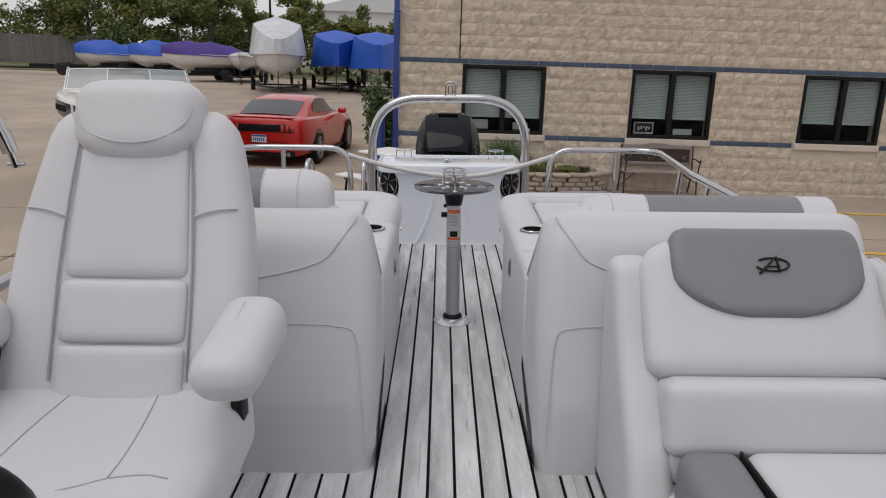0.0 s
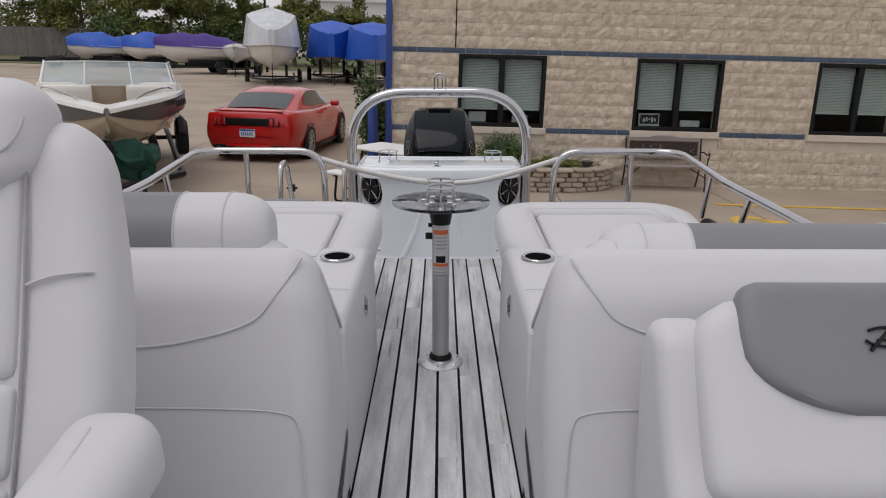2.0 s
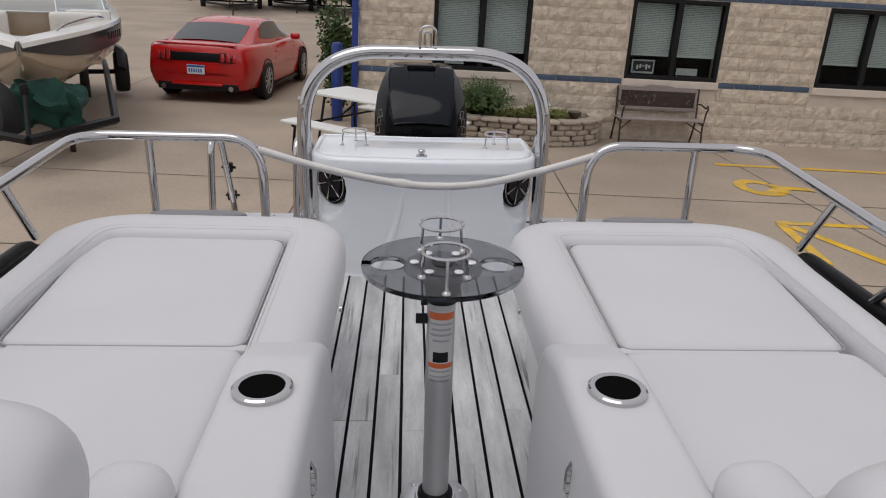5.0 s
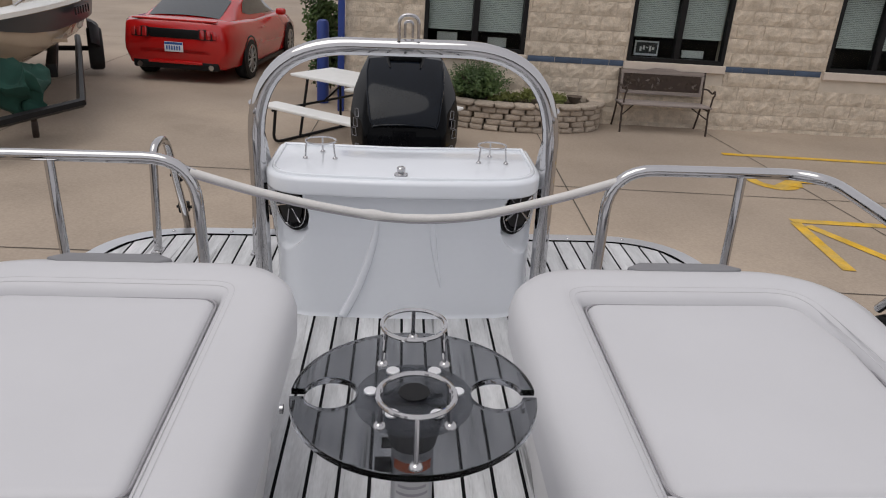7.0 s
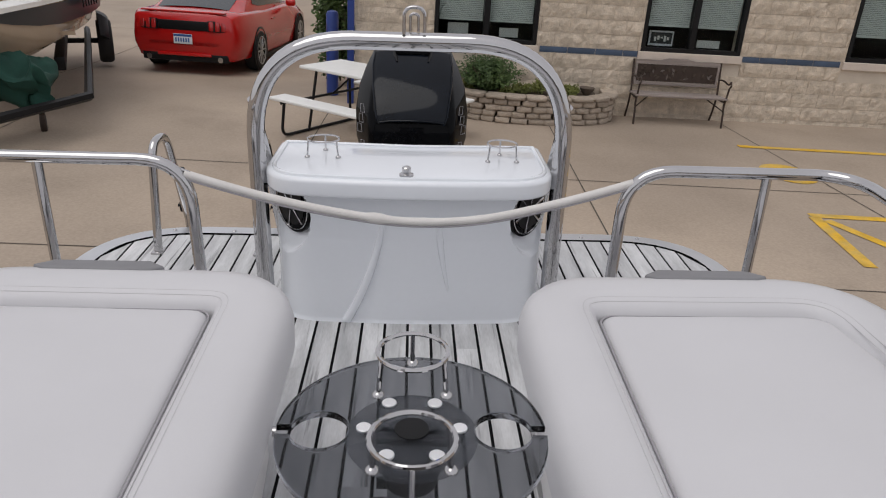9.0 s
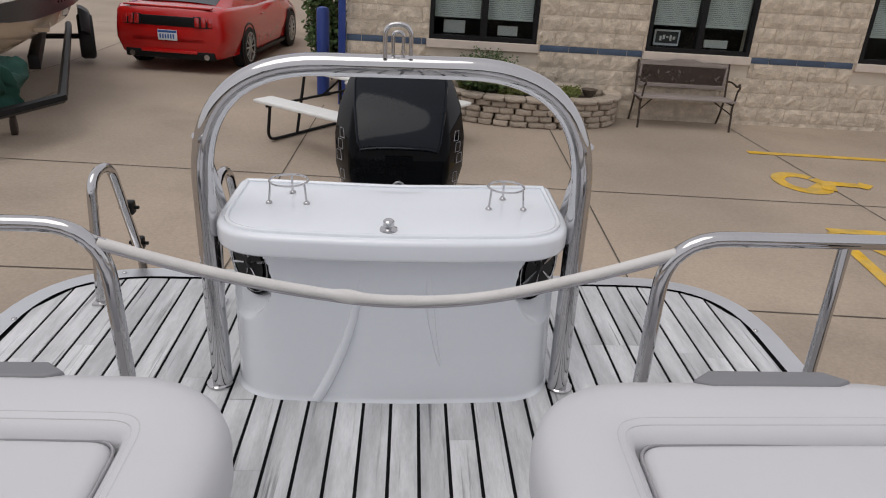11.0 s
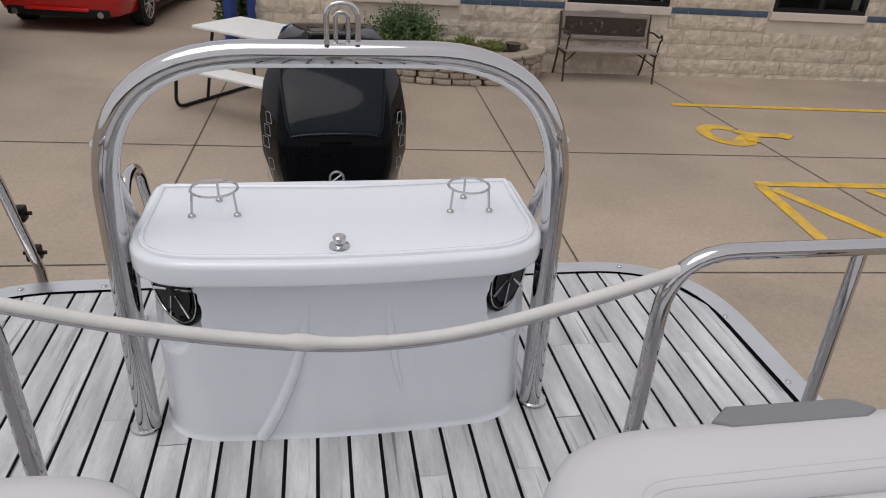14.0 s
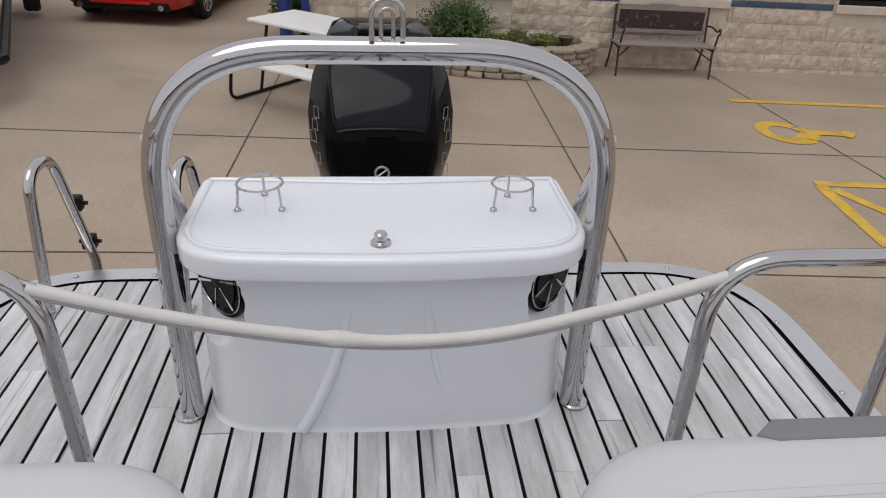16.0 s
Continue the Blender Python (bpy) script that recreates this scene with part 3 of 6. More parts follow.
POD_N = {s: Vector((s * 0.72, -0.69, 0.0)).normalized() for s in (-1, 1)}
POD_C = {s: Vector((0.005 + s * 0.28, 0.105, 0.385)) + POD_N[s] * 0.17 for s in (-1, 1)}
rings = []
steps_ = ((0.0, 0.005, -0.005), (0.01, 0.0, 0.0), (0.15, -0.002, 0.004), (0.3, -0.004, 0.0), (0.42, -0.004, -0.012), (0.48, -0.002, -0.02))
for (z0, a0, b0), (z1, a1, b1) in zip(steps_, steps_[1:]):
    n_ = max(1, round((z1 - z0) / 0.006))
    for k in range(n_):
        f = k / n_
        rings.append([Vector((p[0], p[1], z0 + (z1 - z0) * f)) for p in round_rect(-0.445 - a0 - (a1 - a0) * f, 0.455 + a0 + (a1 - a0) * f, -0.06 + b0 + (b1 - b0) * f, 0.40, 0.17, 44, 0.025)])
for r_ in rings:
    for v in r_:
        for s in (-1, 1):
            d = v - POD_C[s]
            u = d.dot(Vector((-POD_N[s].y, POD_N[s].x, 0)))
            e = math.hypot(u / 0.102, d.z / (0.118 if d.z > 0 else 0.155))
            h = d.dot(POD_N[s])
            # a flat pocket for the speaker, scooped out towards its foot
            if e < 1.0 and h > -0.08:
                floor_ = -0.046 + 0.030 * max(0.0, -d.z - 0.075) / 0.06
                w = min(1.0, (1.0 - e) / 0.07)
                v -= POD_N[s] * max(0.0, h - floor_) * w
part("body", loft(rings), GEL, console)
lid_out = [(p.x, p.y) for p in filleted([(-0.458, -0.118, 0), (0.0, -0.155, 0), (0.458, -0.118, 0), (0.458, 0.30, 0), (0.39, 0.30, 0), (0.0, 0.275, 0), (-0.39, 0.30, 0), (-0.458, 0.30, 0)], [0.17, 3.0, 0.17, 0.05, 0.03, 1.0, 0.03, 0.05], 10, True)]
part("lid", slab(lid_out, 0.457, 0.517, 0.012, 0.016, steps=6), GEL, console)
lip = [Vector((p.x, p.y, 0.518)) for p in inset(lid_out, 0.026)]
part("lid_lip", tube(lip + lip[:1], 0.007, 8), GEL, console)
for x0, x1, s in ((-0.205, -0.08, 1), (0.165, 0.09, 0.55)):
    pts = [Vector((x0 + (x1 - x0) * (1 - (1 - t) ** 2), -0.070 - 0.008 * t, 0.004 + 0.455 * t)) for t in [k / 20 for k in range(21)]]
    part("moulded_ridge", tube(pts if s == 1 else pts[5:], [(0.016 - 0.006 * k / 20) if s == 1 else 0.0045 + 0.0075 * min(1, k / 8) for k in range(21 if s == 1 else 16)], 12), GEL, console)
knob = part("lid_knob", lathe([(0.023, 0), (0.022, 0.005), (0.012, 0.008), (0.010, 0.011), (0.014, 0.013), (0.0145, 0.024), (0.011, 0.028), (0.0, 0.029)], (-0.012, -0.075, 0.517), 20), STEEL, console, "chrome lid knob")
for s in (-1, 1):
    nrm = POD_N[s]
    c = POD_C[s] - nrm * 0.052
    sp_ = part("speaker", disc(c + nrm * 0.012, 0.094, 0.016, 32, nrm, 0.003), GLOSS, console, "black speaker with silver star spokes")
    part("cone", lathe([(0.066, 0.0), (0.05, -0.012), (0.02, -0.016), (0.018, 0.0), (0.0, 0.004)], c + nrm * 0.031, 28, nrm), BLACK, sp_)
    q = nrm.to_track_quat("Z", "Y")
    for k in range(6):
        a = 2 * math.pi * (k + 0.3) / 6
        p0, p1 = Vector((0.018 * math.cos(a), 0.018 * math.sin(a), 0.033)), Vector((0.078 * math.cos(a), 0.078 * math.sin(a), 0.032))
        part("spoke", tube([c + q @ p0, c + q @ p1], [0.0022, 0.004], 6), STEEL, sp_)
    part("spoke_rim", ring(c + nrm * 0.029, 0.083, 0.0018, 32, 6, nrm), STEEL, sp_)


def drink_ring(c, R, h, name="drink_ring", label="chrome wire drink holder ring on three legs", r=0.003, turn=30, group=""):
    t = thing(name, c, label, "drink holder", group)
    part("hoop", ring((0, 0, h), R, r, 36, 8), STEEL, t)
    for k in range(3):
        a = radians(turn + 120 * k)
        p = Vector((R * math.cos(a), R * math.sin(a), h))
        f = Vector((R * 1.12 * math.cos(a), R * 1.12 * math.sin(a), 0))
        leg = part("leg", tube([f, p], r, 8), STEEL, t)
        part("foot", lathe([(0.009, 0), (0.008, 0.004), (0.004, 0.007)], f, 12), STEEL, leg)
    return t


drink_ring((-0.288, 0.125, 0.518), 0.052, 0.055, turn=90, group="console drink rings")
drink_ring((0.302, 0.115, 0.518), 0.049, 0.055, turn=90, group="console drink rings")

# ---- outboard motor ----
motor = thing("outboard_motor", (0.0, 0.98, 0.008), "glossy black outboard motor cowling with faint side lettering", "outboard")
rings = []
for z, hx, yf, yb in ((0.10, 0.18, -0.12, 0.36), (0.26, 0.215, -0.20, 0.42), (0.38, 0.240, -0.23, 0.45), (0.49, 0.243, -0.21, 0.47), (0.58, 0.232, -0.12, 0.47), (0.65, 0.205, -0.03, 0.45), (0.695, 0.18, 0.07, 0.42), (0.712, 0.15, 0.13, 0.38), (0.717, 0.10, 0.17, 0.32)):
    pts = filleted([(-hx * 0.72, yf, z), (hx * 0.72, yf, z), (hx, yf + 0.14, z), (hx * 0.96, yb, z), (-hx * 0.96, yb, z), (-hx, yf + 0.14, z)], [0.045, 0.045, 0.05, 0.07, 0.07, 0.05], 5, True)
    rings.append(pts)
part("cowling", loft(rings), GLOSS, motor)
part("leg", box(-0.07, 0.07, -0.05, 0.22, -0.75, 0.12, 0.03), BLACK, motor)
part("mount_bracket", box(-0.13, 0.13, -0.34, -0.05, -0.30, 0.02, 0.02), BLACK, motor)
hood = []
for y, z, w in ((-0.224, 0.462, 0.138), (-0.214, 0.492, 0.148), (-0.10, 0.592, 0.166), (0.0, 0.664, 0.172), (0.08, 0.706, 0.165)):
    hood.append([Vector((w * math.cos(math.pi * k / 10), y, z + 0.004 + 0.012 * math.sin(math.pi * k / 10))) for k in range(11)])
part("hood_panel", loft(hood, caps=False, closed=False), HOOD, motor, "glossy sloped hood panel reflecting the sky")
edge = [r_[0] for r_ in hood[::-1]] + hood[0] + [r_[-1] for r_ in hood]
part("hood_edge", tube([q + Vector((0, -0.002, 0.002)) for q in edge], 0.0042, 6), HOOD, motor)
for sx in (-1, 1):
    # a wedge-shaped air notch cut into the crown beside the raised centre
    part("crown_notch", loft([[Vector((sx * x, y, z + 0.018)) for x, y, z in tri] for tri in (((0.070, 0.10, 0.706), (0.100, 0.10, 0.706), (0.085, 0.10, 0.716)), ((0.064, 0.005, 0.668), (0.070, 0.005, 0.668), (0.067, 0.005, 0.670)))]), BLACK, motor)
part("air_scoop", box(-0.075, 0.075, 0.05, 0.14, 0.700, 0.733, 0.012), GLOSS, motor)
part("vent_slot", box(-0.05, 0.05, -0.233, -0.20, 0.42, 0.45, 0.002), GLOSS, motor)
part("emblem", ring((0, -0.236, 0.335), 0.022, 0.004, 24, 6, (0, -1, 0)), ALU, motor, "round silver emblem")
part("emblem_bar", tube([(-0.014, -0.238, 0.325), (0.014, -0.238, 0.347)], 0.003, 6), ALU, motor)
for s in (-1, 1):
    for k, (yy, zz, hh) in enumerate(((-0.02, 0.52, 0.05), (0.05, 0.50, 0.06), (0.12, 0.47, 0.07), (-0.04, 0.40, 0.09), (0.03, 0.40, 0.09))):
        at = lambda u, z: Vector((s * (0.178 + 0.066 * u), -0.222 + 0.135 * u, z))
        u0, u1 = 0.30 + 0.10 * (k % 3), 0.58 + 0.12 * (k % 3)
        zz = (0.50, 0.455, 0.41, 0.345, 0.30)[k]
        part("side_letter_bar", tube([at(u0, zz), at(u0 + 0.05, zz + 0.035), at(u1, zz + 0.03), at(u1, zz - 0.005), at(u0, zz)], 0.0010, 6), THREAD, motor)

# ---- boarding ladder at the stern ----
ladder = thing("boarding_ladder", (0, 0, 0), "folded stainless boarding ladder with black hinges", "ladder")
for x in (-1.0, -0.60):
    part("hand_hoop", tube(filleted([(x, 0.47, 0.0), (x + 0.005, 0.53, 0.43), (x + 0.012, 0.67, 0.43), (x + 0.03, 0.79, 0.02), (x + 0.03, 0.80, -0.4)], [0, 0.085, 0.085, 0.1, 0], 10), 0.0165, 14), STEEL, ladder)
    part("foot_plate", box(x - 0.022, x + 0.022, 0.44, 0.50, 0.0, 0.008, 0.003), STEEL, ladder)
    for z, y in ((0.24, 0.742), (0.08, 0.785)):
        part("hinge", box(x + 0.0, x + 0.045, y - 0.012, y + 0.03, z - 0.025, z + 0.025, 0.008), BLACK, ladder)
        part("hinge_pin", tube([(x - 0.01, y + 0.01, z), (x + 0.06, y + 0.01, z)], 0.007, 8), BLACK, ladder)
for z in (-0.12, -0.35):
    part("rung", tube([(-0.97, 0.80, z), (-0.57, 0.80, z)], 0.0165, 10), STEEL, ladder)

# ---- pedestal table ----
TX, TY = 0.01, -1.455
table = thing("pedestal_table", (TX, TY, 0), "round smoked acrylic table on an aluminium pedestal", "table")
part("base_flange", lathe([(0.085, 0), (0.085, 0.004), (0.078, 0.008), (0.05, 0.013), (0.046, 0.02)], (0, 0, 0), 40), ALU, table)
for k in range(6):
    a = radians(60 * k + 20)
    part("bolt", disc((0.066 * math.cos(a), 0.066 * math.sin(a), 0.007), 0.0065, 0.005, 10, bev=0.002), STEEL, table)
part("socket", lathe([(0.044, 0.01), (0.042, 0.03), (0.034, 0.038)], (0, 0, 0), 28), BLACK, table)
part("post", lathe([(0.031, 0.02), (0.031, 0.565)], (0, 0, 0), 28), ALU_DULL, table)
part("collar", lathe([(0.034, 0.56), (0.042, 0.60), (0.044, 0.615), (0.046, 0.624), (0.024, 0.626), (0.0, 0.6265)], (0, 0, 0), 32), BLACK, table)
part("clamp_knob", tube([(-0.03, 0, 0.515), (-0.055, 0, 0.515)], 0.012, 10), BLACK, table)
part("clamp_knob", tube([(-0.03, 0, 0.555), (-0.045, 0, 0.555)], 0.008, 10), BLACK, table)


def curved_patch(r, z0, z1, a0, a1, n=12):
    return loft([[Vector((r * math.sin(a0 + (a1 - a0) * k / n), -r * math.cos(a0 + (a1 - a0) * k / n), z)) for k in range(n + 1)] for z in (z0, z1)], caps=False, closed=False)


lab = part("warning_label", curved_patch(0.0316, 0.38, 0.548, -0.9, 0.9), LABEL_S, table, "white and orange warning sticker")
for z0, z1, m, a in ((0.553, 0.57, LABEL_O, 0.95), (0.435, 0.447, LABEL_O, 0.95), (0.45, 0.475, BLACK, 0.55), (0.54, 0.545, THREAD, 0.8), (0.527, 0.532, THREAD, 0.7), (0.514, 0.519, THREAD, 0.8), (0.50, 0.505, THREAD, 0.6), (0.425, 0.429, THREAD, 0.8), (0.412, 0.416, THREAD, 0.8), (0.40, 0.404, THREAD, 0.7)):
    part("printed_bar", curved_patch(0.0321, z0 - 0.027, z1 - 0.027, -a, a), m, lab)
# the top: a disc with two keyhole notches for glasses
top2 = []
R, nr, nc, slot = 0.173, 0.037, 0.117, 0.009
for s in (1, -1):
    a0 = math.asin(slot / R)
    arc = [(R * math.cos(a), R * math.sin(a)) for a in [a0 + (math.pi - 2 * a0) * k / 40 for k in range(41)]]
    if s < 0:
        arc = [(-x, -y) for x, y in arc]
    top2 += arc
    b0 = math.asin(slot / nr)
    cx = -nc if s > 0 else nc
    key = [(nr * math.cos(t), nr * math.sin(t)) for t in [math.pi - b0 - (2 * math.pi - 2 * b0) * k / 24 for k in range(25)]]
    top2 += [(cx + (x if s > 0 else -x), (y if s > 0 else -y)) for x, y in key]
b = slab(top2, 0.634, 0.645, 0.002, 0.002, steps=2)
ttop = part("tabletop", b, SMOKED, table, "smoked transparent acrylic disc with two glass notches", smooth=False)
part("mount_plate", disc((0, 0, 0.627), 0.084, 0.007, 40), FROSTED, table, "translucent grey mounting plate")
part("hub_cap", disc((0, 0, 0.6452), 0.022, 0.0015, 28), BLACK, table)
for k in range(6):
    a = radians(60 * k)
    part("screw_cap", disc((0.061 * math.cos(a), 0.061 * math.sin(a), 0.6452), 0.0098, 0.004, 18, bev=0.001), SATIN, table)
# the top sits low on its post
for ob in table.children:
    if ob.name.split(".")[0] in ("collar", "clamp_knob", "warning_label", "tabletop", "mount_plate", "hub_cap", "screw_cap"):
        ob.location.z = -0.025
drink_ring((TX + 0.0, TY + 0.10, 0.62), 0.048, 0.054, turn=90, r=0.0035, group="table drink rings")
drink_ring((TX + 0.0, TY - 0.105, 0.62), 0.048, 0.068, turn=-90, r=0.0035, group="table drink rings")


# ---- upholstery ----
def seam(pts, parent, name="piping", r=0.0035, mat=None, n=6, smoothed=True):
    return part(name, tube(spline(pts, n) if smoothed else pts, r, 6), mat or PIPING, parent)


def aft_lounge(s):
    """One of the two aft loungers, mirrored by s: base, bolster rim, pad, seat, arm with cup holder, back."""
    t = thing("aft_lounge", (0, 0, 0), "light grey vinyl aft lounger with bolstered rim and cup holder", "lounge", "aft lounges")
    X = lambda pts: [(s * a, c) for a, c in pts]
    base = filleted([(0.262, -2.38, 0), (0.262, -1.75, 0), (0.300, -1.2, 0), (0.335, -0.75, 0), (0.45, -0.58, 0), (1.0, -0.56, 0), (1.13, -0.8, 0), (1.13, -2.45, 0)], [0.02, 0.2, 0.3, 0.12, 0.15, 0.15, 0.1, 0.02], 6, True)
    part("base_panel", slab(X([(p.x, p.y) for p in base]), 0.0, 0.37, 0.01, 0.02), VINYL_WHITE, t, "white vinyl-covered lounge base")
    # bolster rim, a soft roll in a U round the pad
    path = filleted([(0.335, -1.56, 0.38), (0.345, -0.665, 0.38), (1.06, -0.655, 0.38), (1.06, -1.0, 0.38), (1.045, -1.56, 0.38), (1.06, -2.28, 0.38)], [0, 0.13, 0.20, 0.3, 0.3, 0], 12)
    rr = []
    for i, p in enumerate(path):
        d = (path[min(i + 1, len(path) - 1)] - path[max(i - 1, 0)]).normalized()
        side = Vector((d.y, -d.x, 0))
        w = 0.082 + (0.006 if p.y > -0.85 else 0)
        if p.x > 0.9 and p.y < -0.9:
            w = 0.062
        prof = [(-w, -0.06), (-w * 1.02, 0.0), (-w * 0.92, 0.032), (-w * 0.7, 0.052), (-w * 0.3, 0.062), (w * 0.3, 0.062), (w * 0.72, 0.055), (w * 0.94, 0.036), (w, 0.012), (w, -0.06)]
        rr.append([Vector((s * (p + side * a).x, (p + side * a).y, p.z + h)) for a, h in prof])
    part("bolster_rim", loft(rr), VINYL, t)
    for off in (0.62, 0.78):
        line = []
        for i, p in enumerate(path):
            d = (path[min(i + 1, len(path) - 1)] - path[max(i - 1, 0)]).normalized()
            q = p + Vector((d.y, -d.x, 0)) * (0.085 * off)
            line.append(Vector((s * q.x, q.y, p.z + (0.0565 if off < 0.7 else 0.0515))))
        part("rim_seam", tube(line, 0.0013, 5), PIPING, t)
    part("rim_accent", slab(X([(0.63, -0.568), (0.86, -0.568), (0.90, -0.60), (0.87, -0.618), (0.62, -0.618), (0.59, -0.60)]), 0.40, 0.442, 0.004, 0.008), VINYL_GREY, t, "dark grey vinyl accent on the rim")
    pad = filleted([(0.425, -1.430, 0), (0.44, -0.748, 0), (1.0, -0.738, 0), (1.01, -0.94, 0), (0.965, -1.430, 0)], [0.04, 0.05, 0.10, 0.1, 0.04], 8, True)
    part("pad", slab(X([(p.x, p.y) for p in pad]), 0.34, 0.412, 0.005, 0.026, crown=0.0), VINYL, t)
    seam([(s * p.x, p.y, 0.402) for p in pad] + [(s * pad[0].x, pad[0].y, 0.402)], t, r=0.0028, mat=THREAD, smoothed=False)
    part("pad_joint", box(s * 0.68 - 0.26, s * 0.68 + 0.26, -1.446, -1.418, 0.33, 0.403, 0.004), VINYL, t)
    st = filleted([(0.412, -2.25, 0), (0.412, -1.432, 0), (0.985, -1.432, 0), (1.0, -1.80, 0), (1.0, -2.25, 0)], [0.05, 0.06, 0.06, 0.2, 0.05], 6, True)
    part("seat_cushion", slab(X([(p.x, p.y) for p in st]), 0.30, 0.412, 0.01, 0.034, crown=0.0), VINYL, t)
    # arm with the cup holder beside the aisle
    arm = filleted([(-2.30, -0.03, 0), (-2.30, 0.46, 0), (-2.28, 0.47, 0), (-2.23, 0.49, 0), (-1.63, 0.492, 0), (-1.48, 0.45, 0), (-1.44, 0.35, 0), (-1.44, -0.03, 0)], [0, 0, 0.0, 0.02, 0.12, 0.08, 0.05, 0], 6, True)
    poly = [(p.x, p.y) for p in arm]
    x0, x1 = (0.228, 0.40) if s > 0 else (-0.40, -0.228)
    part("arm", slab(poly, x0, x1, 0.03, 0.03, "yzx"), VINYL, t)
    cup = part("cup_holder", lathe([(0.055, 0.49), (0.054, 0.499), (0.050, 0.502), (0.041, 0.5005), (0.039, 0.494)], (s * 0.320, -1.75, 0.0), 36), STEEL, t, "stainless drop-in cup holder")
    # flat matt black disc paints the darkness of a deep well; nothing is hollowed
    part("cup_well", disc((s * 0.320, -1.75, 0.4945), 0.0405, 0.0062, 28), WELL_SHADE, cup)
    part("latch", tube([(s * 0.234, -1.83, 0.325), (s * 0.227, -1.83, 0.34), (s * 0.227, -1.83, 0.38), (s * 0.234, -1.83, 0.395)], 0.009, 8), STEEL, t, "chrome pull latch")
    part("latch", disc((s * 0.245, -1.10, 0.34), 0.010, 0.006, 12, (-s, 0, 0)), STEEL, t)
    # the back: a tall shell seen from the bow, its top rolled over
    prof = filleted([(-2.708, -0.05, 0), (-2.675, 0.20, 0), (-2.60, 0.44, 0), (-2.535, 0.645, 0), (-2.465, 0.728, 0), (-2.39, 0.702, 0), (-2.13, 0.42, 0), (-2.02, 0.30, 0), (-2.0, -0.05, 0)], [0.01, 0.2, 0.25, 0.18, 0.08, 0.08, 0.05, 0.05, 0.01], 6, True)
    poly = [(p.x, p.y) for p in prof]
    x0, x1 = (0.230, 1.20) if s > 0 else (-1.20, -0.230)
    sh = slab(poly, x0, x1, 0.075, 0.075, "yzx", steps=10)
    for v in sh.verts:
        # the aisle end leans outboard and swells softly towards the top
        f = max(0.0, min(1.0, (v.co.z - 0.46) / 0.26))
        g = max(0.0, 1 - (abs(v.co.x) - 0.23) / 0.30) if abs(v.co.x) < 0.53 else 0.0
        v.co.x += s * 0.025 * f * f * (3 - 2 * f) * g
    part("back_shell", sh, VINYL, t)
    bow_side = sorted(((p.y, p.x) for p in prof if p.x < -2.45), key=lambda q: q[0])
    def skin(x, z):
        for (za, ya), (zb, yb) in zip(bow_side, bow_side[1:]):
            if za <= z <= zb and zb > za:
                return Vector((s * x, ya + (yb - ya) * (z - za) / (zb - za) - 0.001, z))
        return Vector((s * x, bow_side[-1][1], z))
    line = spline([(0.288, 0.708, 0), (0.302, 0.686, 0), (0.337, 0.640, 0), (0.385, 0.590, 0), (0.50, 0.555, 0), (0.65, 0.538, 0), (1.1, 0.528, 0)], 8)
    part("piping", tube([skin(p.x, p.y) for p in line], 0.003, 6), PIPING, t)
    part("panel_seam", tube([skin(p.x, p.y) for p in spline([(1.1, 0.425, 0), (0.75, 0.42, 0), (0.45, 0.418, 0), (0.32, 0.41, 0), (0.285, 0.385, 0), (0.272, 0.30, 0), (0.262, 0.18, 0), (0.258, 0.05, 0)], 6)], 0.002, 6), PIPING, t)
    # backrest roll facing the stern
    y, z, r = (-2.31, 0.648, 0.095) if s > 0 else (-2.31, 0.714, 0.10)
    def roll(xa, xb, mat, name, label="", ra=0.0, rb=0.0):
        rings_ = []
        k_ = 6
        stops = [(xa + ra * (1 - math.cos(math.pi / 2 * i / k_)), 1 - (1 - math.sin(math.pi / 2 * i / k_)) * (0.55 if ra else 0)) for i in range(k_ + 1)] if ra else [(xa, 1)]
        stops += [(xb, 1)]
        for x, f in stops:
            rings_.append([Vector((s * x, y + r * 1.0 * f * math.cos(a), z + r * f * math.sin(a))) for a in [2 * math.pi * j / 24 for j in range(24)]])
        return part(name, loft(rings_), mat, t, label)
    roll(0.385, 0.585, VINYL, "back_roll_end", "", 0.09)
    roll(0.586, 1.06, VINYL_GREY, "back_roll", "dark grey vinyl back roll")
    roll(1.061, 1.16, VINYL, "back_roll_outer")
    for xx, rr_ in ((0.586, 1.0), (1.0605, 1.0), (0.478, 1.0)):
        part("roll_piping", ring((s * xx, y, z), r, 0.0024, 32, 6, (1, 0, 0)), PIPING, t)
    part("arm_seam", tube([(s * 0.245, -2.06, 0.4935), (s * 0.27, -2.065, 0.4965), (s * 0.32, -2.065, 0.497), (s * 0.37, -2.065, 0.4965), (s * 0.392, -2.06, 0.49)], 0.0011, 5), PIPING, t)
    y, z, r = -2.345, 0.600, 0.112
    roll(0.335, 1.15, VINYL, "lower_roll", "", 0.07)
    part("roll_piping", ring((s * 0.41, y, z), r, 0.0022, 32, 6, (1, 0, 0)), PIPING, t)
    part("back_cushion", pillow(0.36, 0.05, 0.11, 0.045, pose(s * 0.77, -2.22, 0.52, -12, 0, 0)), VINYL, t)
    part("corner_cushion", pillow(0.062, 0.12, 0.088, 0.05, pose(s * 0.462, -2.10, 0.452, 0, 0, s * 8)), VINYL, t)
    return t


aft_lounge(1)
aft_lounge(-1)

# ---- helm chair, facing the bow ----
chair = thing("helm_chair", (-0.745, -3.08, 0), "light grey vinyl captain's chair with headrest and armrest", "chair")
LEAN = Matrix.Translation((0, 0, 0.44)) @ Matrix.Rotation(radians(-24), 4, "X")


